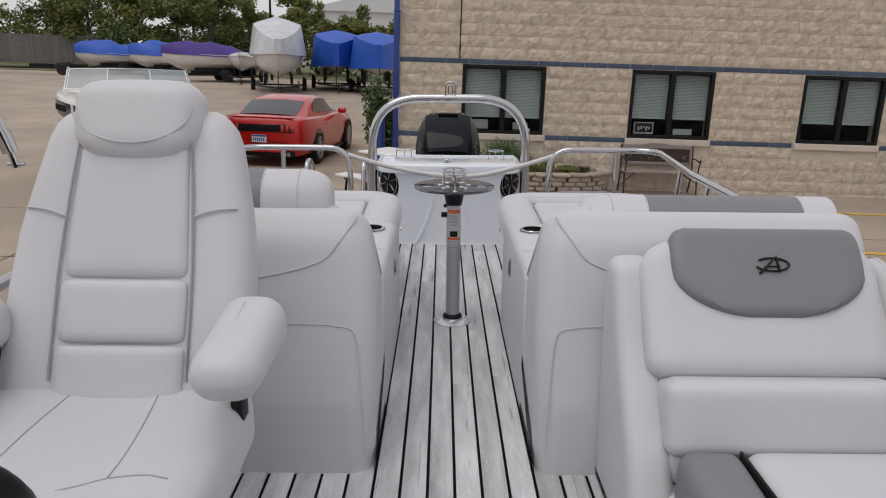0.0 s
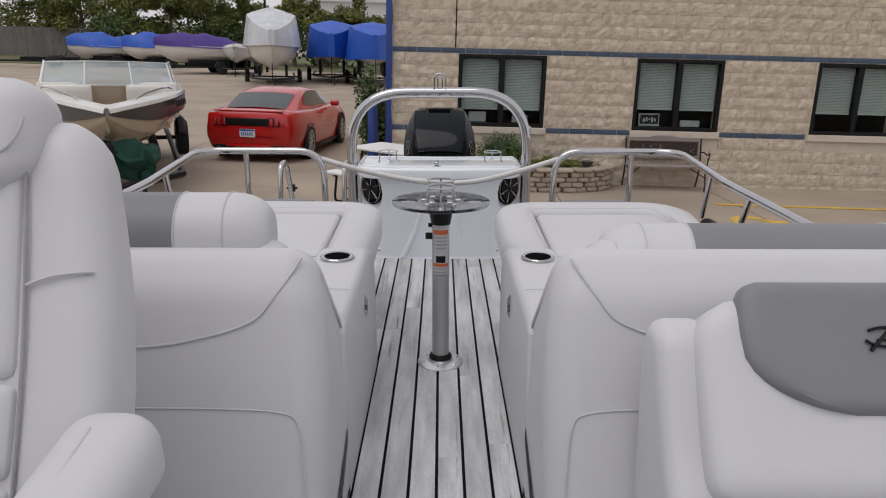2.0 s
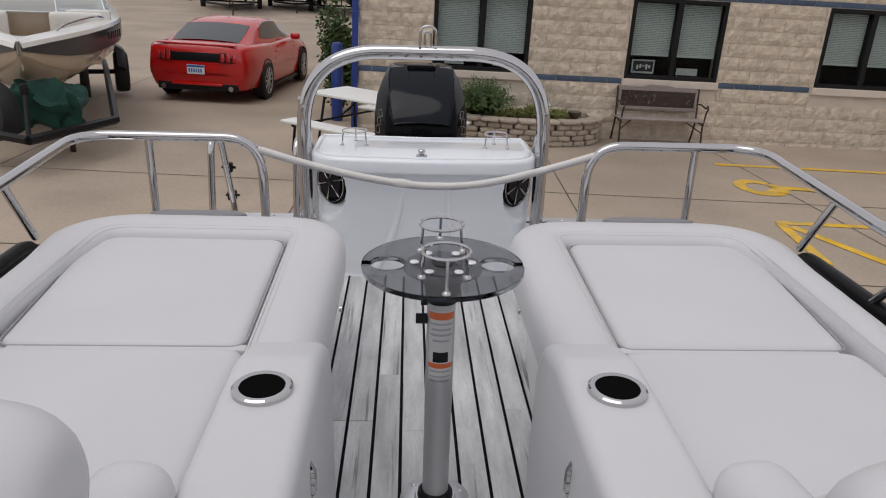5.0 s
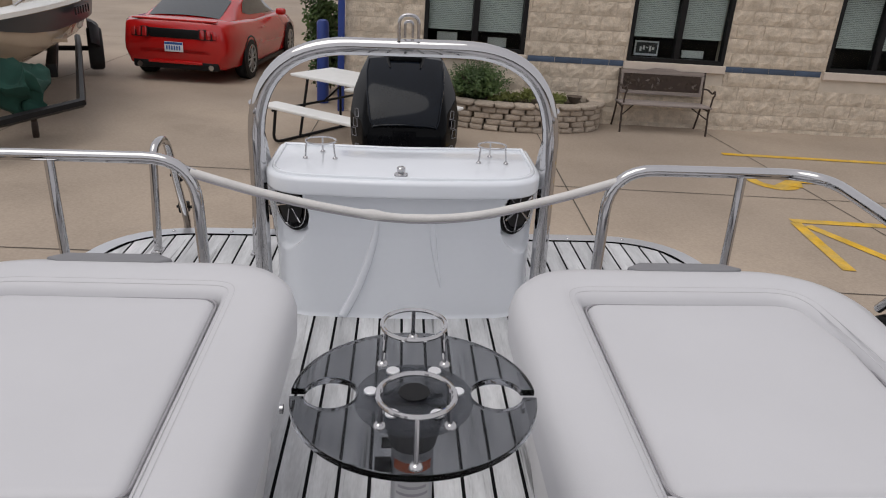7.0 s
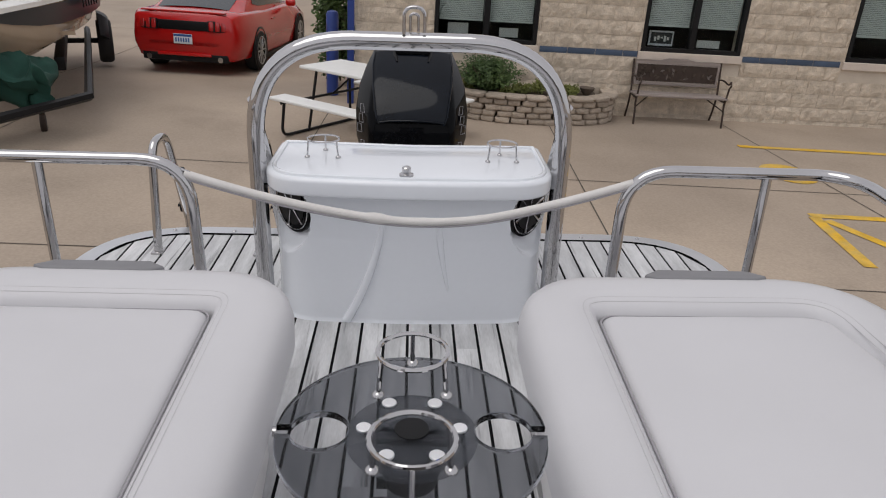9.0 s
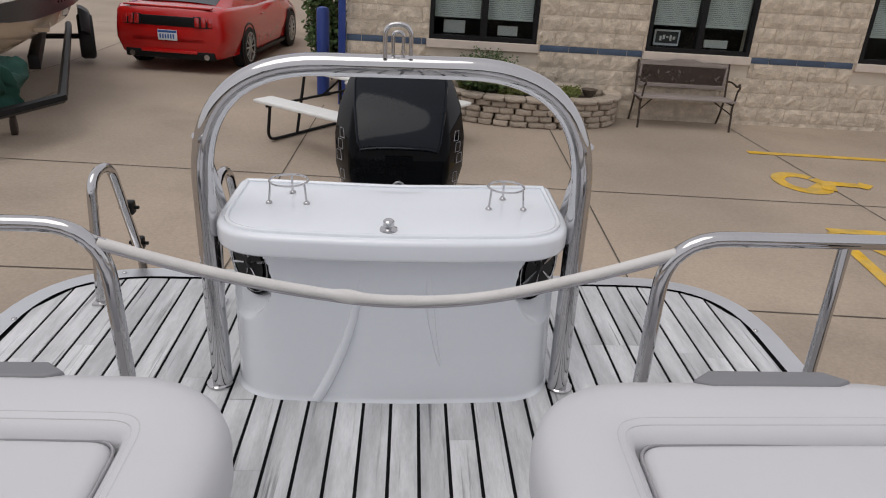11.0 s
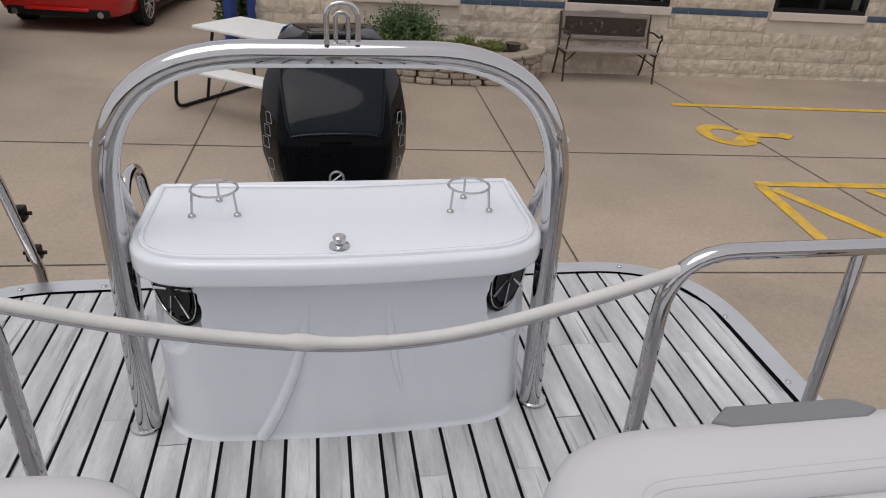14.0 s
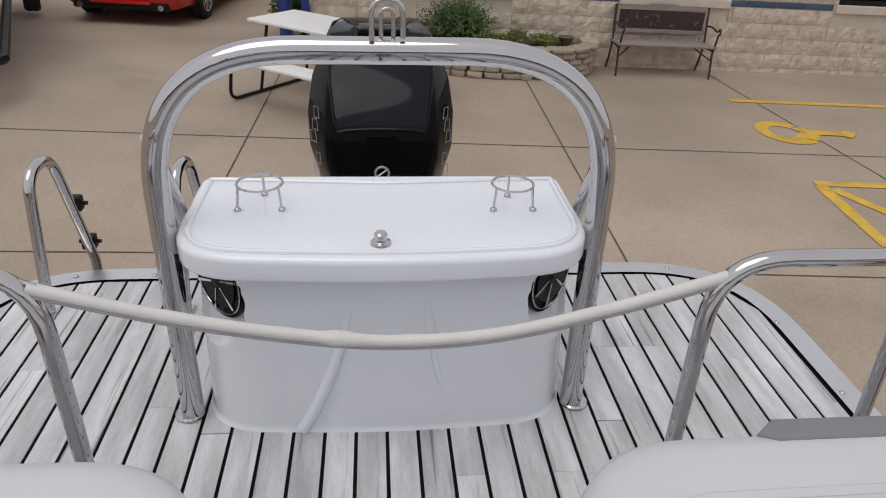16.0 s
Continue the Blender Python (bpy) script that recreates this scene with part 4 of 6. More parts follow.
def back_profile(p):
    """Narrower towards the top, hollow in the middle."""
    t = (p.z + 0.36) / 0.72
    p.x *= 1.0 - 0.62 * max(0, t - 0.45) ** 1.5 - 0.03 * max(0, 0.3 - t)
    p.y += -0.055 * min(1, abs(p.x) / 0.29) ** 3 * (1 if p.y < 0 else 0) * (1 - 0.6 * t)
    return p


bk = part("backrest", pillow(0.272, 0.075, 0.36, 0.07, LEAN @ Matrix.Translation((0, 0.06, 0.285)) @ Matrix.Diagonal((1, 1, 1.03, 1)), 14, shape=back_profile), VINYL, chair)
front = lambda x, z: LEAN @ Vector((x, -0.022 - 0.03 * min(1, abs(x) / 0.29) ** 3, z))
part("centre_panel", pillow(0.140, 0.022, 0.16, 0.020, LEAN @ Matrix.Translation((0, -0.008, 0.405)), 10, shape=lambda p: Vector((p.x * (1.0 - 0.12 * (p.z + 0.16) / 0.32), p.y, p.z))), VINYL, bk)
part("lumbar_panel", pillow(0.142, 0.024, 0.071, 0.020, LEAN @ Matrix.Translation((0, -0.010, 0.172)), 8), VINYL, bk)
part("lower_panel", pillow(0.144, 0.024, 0.068, 0.020, LEAN @ Matrix.Translation((0, -0.010, 0.030)), 8), VINYL, bk)
for sx in (-1, 1):
    seam([front(sx * 0.149, 0.02), front(sx * 0.148, 0.25), front(sx * 0.139, 0.42), front(sx * 0.127, 0.56)], bk, "side_seam", 0.003, THREAD)
    seam([front(sx * 0.144, 0.385), front(sx * 0.18, 0.397), front(sx * 0.215, 0.40) + Vector((0, 0.006, 0)), front(sx * 0.238, 0.395) + Vector((0, 0.025, 0))], bk, "shoulder_seam", 0.003, PIPING)


def head_shape(p):
    p.x *= 1.0 - 0.16 * max(0, -p.z / 0.105) ** 2
    p.z *= 1.0 - 0.22 * (p.x / 0.15) ** 2 if p.z < 0 else 1.0 - 0.10 * (p.x / 0.15) ** 2
    return p


hd = part("headrest", pillow(0.148, 0.065, 0.10, 0.055, LEAN @ Matrix.Translation((0, 0.005, 0.612)), 12, shape=head_shape), VINYL, chair)
seam([LEAN @ Vector((0.136 * math.cos(a), -0.058, 0.632 + 0.085 * math.sin(a))) for a in [math.pi + math.pi * k / 12 for k in range(13)]], hd, "piping", 0.003)


def seat_shape(p):
    p.z += -0.02 * max(0, 1 - abs(p.x) / 0.2) + 0.015 * max(0, -p.y / 0.27) ** 2
    return p


sc = part("seat", pillow(0.29, 0.29, 0.085, 0.06, pose(0, -0.24, 0.355, 4, 0, 0), 12, shape=seat_shape), VINYL, chair)
def seat_z(x, y):
    """Height of the seat's top at a place on it."""
    return 0.355 + 0.085 - 0.02 * max(0, 1 - abs(x) / 0.2) + 0.015 * max(0, -(y + 0.24) / 0.27) ** 2 + math.tan(radians(4)) * (y + 0.24) - 0.0005


for sx in (-1, 1):
    seam([(sx * x, y, seat_z(x, y)) for x, y in ((0.09, 0.0), (0.107, -0.138), (0.114, -0.252), (0.112, -0.32))], sc, "seat_seam", 0.0024, THREAD)
    seam([(sx * x, y, seat_z(x, y)) for x, y in ((0.0, -0.355), (0.06, -0.342), (0.114, -0.323), (0.18, -0.322), (0.225, -0.335))], sc, "front_seam", 0.0024, THREAD)
part("seat_front_roll", pillow(0.285, 0.07, 0.07, 0.06, pose(0, -0.50, 0.35, 0, 0, 0), 10), VINYL, sc)


def arm_shape(p):
    p.z += -0.03 * (p.y / 0.2) * (1 if p.z < 0 else 0.2)
    return p


for sx in (-1, 1):
    am = part("armrest", pillow(0.068, 0.160, 0.060, 0.054, pose(sx * 0.300, -0.10, 0.583, 9, 0, 0), 12, shape=arm_shape), VINYL, chair)
    seam([(sx * 0.290, -0.02, 0.653), (sx * 0.292, -0.10, 0.6415), (sx * 0.295, -0.20, 0.624)], am, "piping", 0.0028)
    part("arm_bracket", box(sx * 0.275 - 0.013, sx * 0.275 + 0.013, -0.08, -0.03, 0.40, 0.53, 0.006), BLACK, chair)
part("pedestal", lathe([(0.17, 0), (0.17, 0.012), (0.06, 0.03), (0.05, 0.06), (0.05, 0.34)], (0, -0.22, 0), 28), ALU, chair)

# ---- helm: only the wheel rim comes into view ----
helm = thing("helm_console", (-0.88, -4.14, 0), "black steering wheel on an unseen white helm console raised for shade", "console")
# cabinet and dash stay out of view, made tall to shade the port lounge
part("cabinet", box(-0.34, 0.33, -0.45, 0.08, 0, 0.84, 0.05), GEL, helm)
part("dash", box(-0.32, 0.30, -0.40, 0.04, 0.84, 0.98, 0.04), BLACK, helm)
wq = Vector((0, 0.80, 0.60)).normalized()
wh = part("steering_wheel", ring((0.13, 0.40, 0.625), 0.17, 0.018, 40, 10, wq), BLACK, helm)
part("column", tube([(0.12, 0.05, 0.38), (0.13, 0.39, 0.618)], 0.025, 12), BLACK, helm)
for k in range(3):
    a = radians(90 + 120 * k)
    q = wq.to_track_quat("Z", "Y")
    part("spoke", tube([Vector((0.13, 0.39, 0.618)), Vector((0.13, 0.40, 0.625)) + q @ Vector((0.165 * math.cos(a), 0.165 * math.sin(a), 0))], 0.012, 8), ALU, wh)

# ---- companion bench opposite the helm ----
bench = thing("companion_bench", (-0.055, 0.14, 0), "light grey vinyl companion bench with dark grey headrest panel", "bench seat")
prof = filleted([(-2.83, 0.0, 0), (-2.78, 0.56, 0), (-2.80, 0.655, 0), (-2.89, 0.65, 0), (-2.99, 0.47, 0), (-3.16, 0.25, 0), (-3.22, 0.14, 0), (-3.20, 0.0, 0)], [0.01, 0.1, 0.06, 0.07, 0.3, 0.2, 0.08, 0.01], 8, True)
for x0, x1 in ((0.455, 0.565), (1.13, 1.19)):
    ep = part("end_panel", slab([(p.x, p.y) for p in prof], x0, x1, 0.035, 0.035, "yzx", steps=6), VINYL, bench)
part("base", box(0.53, 1.18, -3.60, -2.92, 0.0, 0.17, 0.02), VINYL_WHITE, bench)
BL = Matrix.Translation((0.822, -3.06, 0.422)) @ Matrix.Rotation(radians(-36), 4, "X")


def bench_back(p):
    if p.z > 0 and abs(p.x) > 0.2:
        p.z -= 0.10 * ((abs(p.x) - 0.2) / 0.1) ** 2 * 0.5
    return p


bb_ = part("back_cushion", pillow(0.305, 0.07, 0.180, 0.040, BL @ Matrix.Translation((0, 0.05, 0.17)), 12, shape=bench_back), VINYL, bench)


def shield(p):
    t = max(0, -p.z / 0.115)
    p.x *= math.sqrt(max(0.02, 1 - 0.86 * t ** 2)) * (1 - 0.06 * max(0, p.z / 0.115) ** 4)
    return p


gp_ = part("headrest_panel", pillow(0.245, 0.03, 0.12, 0.026, BL @ Matrix.Translation((0.015, -0.008, 0.252)), 12, shape=shield), VINYL_GREY, bench, "dark grey shield-shaped vinyl headrest")
em = BL @ Matrix.Translation((0.018, -0.042, 0.265))
part("emblem", tube([em @ Vector((0.042 * math.cos(a) * 1.0, 0, 0.017 * math.sin(a))) for a in [radians(200 + 300 * k / 24) for k in range(25)]], 0.0026, 6), BLACK, gp_, "black embroidered oval emblem")
part("emblem", tube([em @ Vector(q) for q in ((-0.034, 0, -0.024), (-0.008, 0, 0.0), (0.012, 0, 0.022), (0.017, 0, -0.019))], 0.0032, 6), BLACK, gp_)
part("emblem", tube([em @ Vector(q) for q in ((-0.02, 0, -0.006), (0.02, 0, -0.004))], 0.0022, 6), BLACK, gp_)
part("lumbar_cushion", pillow(0.285, 0.07, 0.092, 0.036, pose(0.825, -3.10, 0.328, -16, 0, 0), 10, puff=0.02), VINYL, bench)
part("lower_roll", pillow(0.275, 0.05, 0.05, 0.03, pose(0.825, -3.12, 0.22, 0, 0, 0), 8), VINYL, bench)
part("seat_cushion", pillow(0.24, 0.235, 0.075, 0.045, pose(0.94, -3.42, 0.215, 3, 0, 0), 10), VINYL, bench)
part("seat_accent", pillow(0.075, 0.235, 0.075, 0.045, pose(0.625, -3.42, 0.215, 3, 0, 0), 10), VINYL_GREY, bench, "dark grey vinyl seat edge")
part("seat_piping", box(0.697, 0.704, -3.62, -3.20, 0.24, 0.292, 0.002), BLACK, bench)

# ---- folded top bow, a bar at the port side ----
bimini = thing("bimini_strut", (-1.245, -4.057, 0.31), "polished stainless canopy strut end with a hinge fork", "strut")
part("bar", tube([(-0.095, 1.35, 1.215), (0.085, 1.39, 0.60)], 0.016, 14), STEEL, bimini)
part("collar", tube([(0.072, 1.387, 0.645), (0.086, 1.39, 0.595)], 0.020, 14), STEEL, bimini)
part("fork", tube([(0.086, 1.39, 0.597), (0.096, 1.39, 0.555)], 0.009, 8), STEEL, bimini)
part("fork_pin", tube([(0.075, 1.39, 0.565), (0.118, 1.39, 0.565)], 0.006, 8), STEEL, bimini)
part("upper_bow", tube(filleted([(-0.095, 1.35, 1.215), (-0.10, 1.20, 1.30), (0.0, 0.0, 0.0)], 0.1), 0.016, 12), STEEL, bimini)


# ---- deck planks ----
def deck_end(x):
    """Where the planks meet the edge trim at the stern."""
    best = -9.0
    for k in range(len(inner)):
        p, q = inner[k], inner[(k + 1) % len(inner)]
        if (p.x - x) * (q.x - x) <= 0 and abs(p.x - q.x) > 1e-6:
            best = max(best, p.y + (q.y - p.y) * (x - p.x) / (q.x - p.x))
    return best - 0.004 if best > -9 else STERN - 0.42


def deck_planks():
    pitch = 0.0755
    mesh = {}
    kx = 0
    rnd = random.Random(7)
    for k in range(-17, 17):
        xc = (k + 0.5) * pitch
        ax = max(abs(xc - 0.034), abs(xc + 0.034))
        if ax > DECK_X - 0.055:
            continue
        el, er = deck_end(xc - 0.0332), deck_end(xc + 0.0332)
        y1 = min(el, er)
        first = True
        if abs(el - er) > 0.004:
            bb = bmesh.new()
            low = y1 - 0.45
            loft([[Vector((-0.0332, low, z)), Vector((0.0332, low, z)), Vector((0.0332, er, z)), Vector((-0.0332, el, z))] for z in (-0.005, 0.0)], bb)
            me = bpy.data.meshes.new("plank")
            bmesh.ops.recalc_face_normals(bb, faces=bb.faces)
            bb.to_mesh(me)
            bb.free()
            me.materials.append(PLANK)
            ob = new("plank", me)
            ob.parent = deck
            ob.location = (xc, 0.0, 0.0)
            y1 = low
        while y1 > -6.3:
            ln = round(rnd.choice((1.2, 1.5, 1.8, 2.1)), 2)
            if first:
                ln *= rnd.choice((0.35, 0.6, 0.85))
            first = False
            y0 = max(-6.38, y1 - ln)
            key = round(y1 - y0, 2)
            if key not in mesh:
                h = key / 2 - 0.0004
                bb = box(-0.0332, 0.0332, -h, h, -0.005, 0.0, 0)
                me = bpy.data.meshes.new("plank")
                bb.to_mesh(me)
                bb.free()
                me.materials.append(PLANK)
                mesh[key] = me
            ob = new("plank", mesh[key])
            ob.parent = deck
            ob.location = (xc, (y0 + y1) / 2, 0.0)
            y1 = y0


deck_planks()


# the boat leans a little on its trailer
LIST = Matrix.Rotation(radians(-1.25), 4, "Y")
for ob in [o for o in bpy.data.objects if o not in ASHORE and o.parent is None and o is not pontoons]:
    ob.matrix_basis = LIST @ ob.matrix_basis

# ---- around the building ----
spout = thing("downspout", (-0.83, WY - 0.06, G0), "blue painted downspout at the building corner", "downspout")
part("pipe", box(-0.045, 0.045, -0.04, 0.04, 0.0, ROOF - G0, 0.012), BLUE, spout)
for z in (0.4, 1.6, 2.8):
    part("strap", box(-0.055, 0.055, -0.046, 0.05, z, z + 0.03, 0.003), BLUE, spout)
part("joint_pipe", tube([(0.21, WY - 0.012, WZ1 + 0.09), (0.21, WY - 0.012, ROOF)], 0.012, 8), FRAME_B, facade)
bollard = thing("bollard", (-1.13, 8.25, G0), "round blue painted steel bollard on the lot", "bollard")
part("post", lathe([(0.085, 0), (0.085, 1.10), (0.07, 1.14), (0.03, 1.155), (0.0, 1.157)], (0, 0, 0), 24), BLUE, bollard)


def leaves(bm, c, rad, n, size, rnd, squash=1.0, hollow=0.35):
    """Scatter n folded leaves through an uneven ball."""
    for _ in range(n):
        d = Vector((rnd.gauss(0, 1), rnd.gauss(0, 1), rnd.gauss(0, 1))).normalized()
        r = rad * (hollow + (1 - hollow) * rnd.random() ** 0.5)
        p = Vector(c) + Vector((d.x * r, d.y * r, d.z * r * squash))
        a = Vector((rnd.gauss(0, 1), rnd.gauss(0, 1), rnd.gauss(0, 0.7))).normalized()
        s = a.orthogonal().normalized() * size * 0.5 * rnd.uniform(0.5, 1)
        a = a * size * rnd.uniform(0.7, 1.3)
        k = s.cross(a).normalized() * size * 0.18
        v = [bm.verts.new(q) for q in (p, p + a * 0.5 + s + k, p + a, p + a * 0.5 - s + k)]
        bm.faces.new((v[0], v[1], v[2]))
        bm.faces.new((v[0], v[2], v[3]))


def shrub(name, at, label, rad, h, n, size, seed, mat, spiky=False):
    rnd = random.Random(seed)
    t = thing(name, at, label, "shrub")
    st = bmesh.new()
    for _ in range(9):
        a = rnd.uniform(0, 6.28)
        tube([(0, 0, 0), (rad * 0.4 * math.cos(a), rad * 0.4 * math.sin(a), h * 0.6)], [0.012, 0.004], 5, st)
    part("stems", st, BARK, t)
    lv = bmesh.new()
    if spiky:
        for _ in range(n // 14):
            a, e = rnd.uniform(0, 6.28), rnd.uniform(0.25, 1.35)
            d = Vector((math.cos(a) * math.cos(e), math.sin(a) * math.cos(e), math.sin(e)))
            L_ = rnd.uniform(0.6, 1.0) * (h if e > 0.8 else rad)
            for k in range(14):
                q = d * L_ * (k + 2) / 15 + Vector((0, 0, h * 0.08))
                leaves(lv, q, size * 0.3, 1, size * (1.1 - 0.05 * k), rnd)
    else:
        for _ in range(10):
            c = (rnd.uniform(-0.5, 0.5) * rad, rnd.uniform(-0.5, 0.5) * rad, h * rnd.uniform(0.25, 0.75))
            leaves(lv, c, rad * 0.55, n // 10, size, rnd, h / rad * 0.5, 0.2)
    part("leaves", lv, mat, t, smooth=False)
    return t


shrub("evergreen_shrub", (-1.12, 9.3, G0), "dark evergreen shrub beside the building corner", 0.42, 1.75, 3600, 0.075, 3, LEAF)

# ---- stone planter ----
PC, PRX, PRY, PH = Vector((1.60, WY)), 1.08, 0.76, 0.37
planter = thing("stone_planter", (0, 0, G0), "curved dry-stacked stone planter against the wall", "planter")
b = bmesh.new()
ring_in = [(PC.x + (PRX - 0.17) * math.cos(a), PC.y - (PRY - 0.15) * max(0, math.sin(a)) ** 0.6) for a in [math.pi * k / 24 for k in range(25)]]
b.faces.new([b.verts.new((x, y, PH - 0.05)) for x, y in ring_in])
part("soil", b, SOIL, planter)
stone_mesh = []
for v in range(5):
    rnd = random.Random(v)
    sb = pillow(0.5, 0.5, 0.5, 0.16, None, 3, shape=lambda p: p + Vector((rnd.uniform(-1, 1), rnd.uniform(-1, 1), rnd.uniform(-1, 1))) * 0.035)
    me = bpy.data.meshes.new("stone")
    sb.to_mesh(me)
    sb.free()
    me.materials.append(STONE)
    for f in me.polygons:
        f.use_smooth = True
    stone_mesh.append(me)
rnd = random.Random(5)


def planter_line(u):
    a = math.pi * u
    return Vector((PC.x + PRX * math.cos(a), PC.y - PRY * max(0.0, math.sin(a)) ** 0.6))


samples = [planter_line(k / 400) for k in range(401)]
dist = [0.0]
for k in range(400):
    dist.append(dist[-1] + (samples[k + 1] - samples[k]).length)
for row in range(5):
    cap = row == 4
    hgt, ln = (0.055, 0.27) if cap else (0.078, 0.19)
    z = row * 0.078
    s_ = 0.05 if row % 2 else 0.14
    while s_ < dist[-1] - 0.08:
        w = ln * rnd.uniform(0.85, 1.15)
        k = int(np.searchsorted(dist, s_))
        p, q = samples[max(0, k - 3)], samples[min(400, k + 3)]
        d = (q - p).normalized()
        nrm = Vector((-d.y, d.x))
        c = samples[min(k, 400)] + nrm * (0.005 * row)
        st = new("stone", rnd.choice(stone_mesh))
        st.parent = planter
        st.matrix_basis = pose(c.x, c.y, z + hgt / 2, 0, rnd.uniform(-2, 2), math.degrees(math.atan2(d.y, d.x))) @ Matrix.Diagonal((w * 0.985, 0.17 + (0.05 if cap else rnd.uniform(-0.02, 0.02)), hgt, 1))
        s_ += w
st = new("stone", stone_mesh[2])
st.parent = planter
st.matrix_basis = pose(1.80, 6.98, 0.03, 4, 5, 20) @ Matrix.Diagonal((0.15, 0.09, 0.06, 1))
shrub("spreading_yew", (1.0, 7.42, G0 + PH - 0.04), "spreading green conifer shrub growing in the planter", 0.60, 0.52, 5200, 0.065, 11, LEAF, True)
for k, (x, y, r_, h_) in enumerate(((1.45, 7.36, 0.16, 0.14), (1.72, 7.34, 0.15, 0.2), (2.05, 7.38, 0.18, 0.13), (2.12, 7.45, 0.15, 0.13), (0.75, 7.55, 0.12, 0.12), (1.25, 7.3, 0.13, 0.1))):
    shrub("ground_cover", (x, y, G0 + PH - 0.05), "low leafy green plants filling the planter", r_, h_, 500, 0.035, 20 + k, LEAF_SPRING)
pot = thing("plant_pot", (2.34, 7.42, G0 + PH - 0.03), "small dark clay pot standing on the planter", "pot")
part("bowl", lathe([(0.05, 0), (0.085, 0.05), (0.10, 0.085), (0.108, 0.09), (0.095, 0.088), (0.07, 0.06), (0.0, 0.055)], (0, 0, 0), 20), BARK, pot)

# ---- park bench ----
pb = thing("park_bench", (3.60, 7.50, G0), "weathered wooden park bench with rusty iron ends", "bench", rz=-1)
for s in (-1, 1):
    x = s * 0.60
    e = part("iron_end", tube(spline([(x, -0.22, 0.0), (x, -0.20, 0.15), (x, -0.17, 0.30), (x, -0.20, 0.40)], 5), 0.014, 8), IRON, pb)
    part("iron_leg", tube(spline([(x, 0.24, 0.0), (x, 0.17, 0.18), (x, 0.13, 0.36), (x, 0.16, 0.55), (x, 0.20, 0.80)], 5), 0.014, 8), IRON, pb)
    part("arm", tube(spline([(x, 0.16, 0.58), (x, 0.0, 0.60), (x, -0.18, 0.58), (x, -0.25, 0.62), (x, -0.27, 0.57), (x, -0.23, 0.53), (x, -0.20, 0.40)], 5), 0.012, 8), IRON, pb)
    part("brace", tube([(x, -0.18, 0.34), (x - s * 0.02, 0.14, 0.34)], 0.013, 8), IRON, pb)
    part("diagonal_brace", tube([(x, -0.17, 0.22), (x - s * 0.22, 0.0, 0.36)], 0.009, 6), IRON, pb)
for k in range(4):
    y = -0.22 + k * 0.105
    part("seat_slat", box(-0.62, 0.62, y, y + 0.085, 0.375 - 0.006 * k, 0.40 - 0.006 * k, 0.005), WOOD, pb, smooth=False)
part("back_rail", slab([(-0.58, 0.745), (-0.58, 0.79), (-0.25, 0.80), (-0.12, 0.83), (0.12, 0.83), (0.25, 0.80), (0.58, 0.79), (0.58, 0.745)], 0.165, 0.195, 0.003, 0.003, "xzy"), WOOD, pb, smooth=False)
part("back_rail", box(-0.58, 0.58, 0.145, 0.175, 0.47, 0.515, 0.004), WOOD, pb, smooth=False)
for s in (-1, 1):
    part("back_stile", box(s * 0.565 - 0.015, s * 0.565 + 0.015, 0.155, 0.185, 0.515, 0.745, 0.003), WOOD, pb, smooth=False)
panel = bmesh.new()
box(-0.545, 0.545, 0.168, 0.174, 0.52, 0.742, 0, panel)
pn = part("rose_panel", panel, IRON, pb, "dark cast iron panel with leaf relief", smooth=False)
rnd = random.Random(9)
for k in range(40):
    a = rnd.uniform(0, 3.14)
    c = Vector((rnd.uniform(-0.5, 0.5), 0.163, rnd.uniform(0.55, 0.715)))
    lf = [c + Vector((math.cos(a + t) * r_, 0, math.sin(a + t) * r_)) for t, r_ in ((0, 0.045), (1.2, 0.018), (3.14, 0.03), (-1.2, 0.018))]
    lb = bmesh.new()
    lb.faces.new([lb.verts.new(q) for q in lf])
    bmesh.ops.solidify(lb, geom=lb.faces[:], thickness=0.006)
    part("relief_leaf", lb, BARK if k % 4 else WOOD, pn, smooth=False)

# ---- folding picnic table ----
PT = thing("picnic_table", (-0.42, 6.02, G0), "white folding picnic table with black tube legs", "picnic table", rz=-36)
part("tabletop", box(-0.82, 0.82, -0.36, 0.36, 0.70, 0.735, 0.012), LABEL_W, PT, smooth=False)
for y in (-0.72, 0.72):
    part("seat_board", box(-0.82, 0.82, y - 0.13, y + 0.13, 0.41, 0.445, 0.012), LABEL_W, PT, smooth=False)
for x in (-0.62, 0.62):
    part("leg_frame", tube(filleted([(x, -0.80, 0.41), (x - 0.05, -0.80, 0.02), (x - 0.05, 0.80, 0.02), (x, 0.80, 0.41)], [0, 0.12, 0.12, 0], 6), 0.017, 8), BLACK, PT)
    for y in (-0.28, 0.28):
        part("leg", tube([(x, y, 0.70), (x - 0.05, y * 1.3, 0.03)], 0.016, 8), BLACK, PT)
    part("seat_bar", tube([(x, -0.85, 0.40), (x, 0.85, 0.40)], 0.015, 8), BLACK, PT)
    part("diagonal_brace", tube([(x * 0.45, 0, 0.69), (x, 0, 0.40)], 0.012, 8), BLACK, PT)

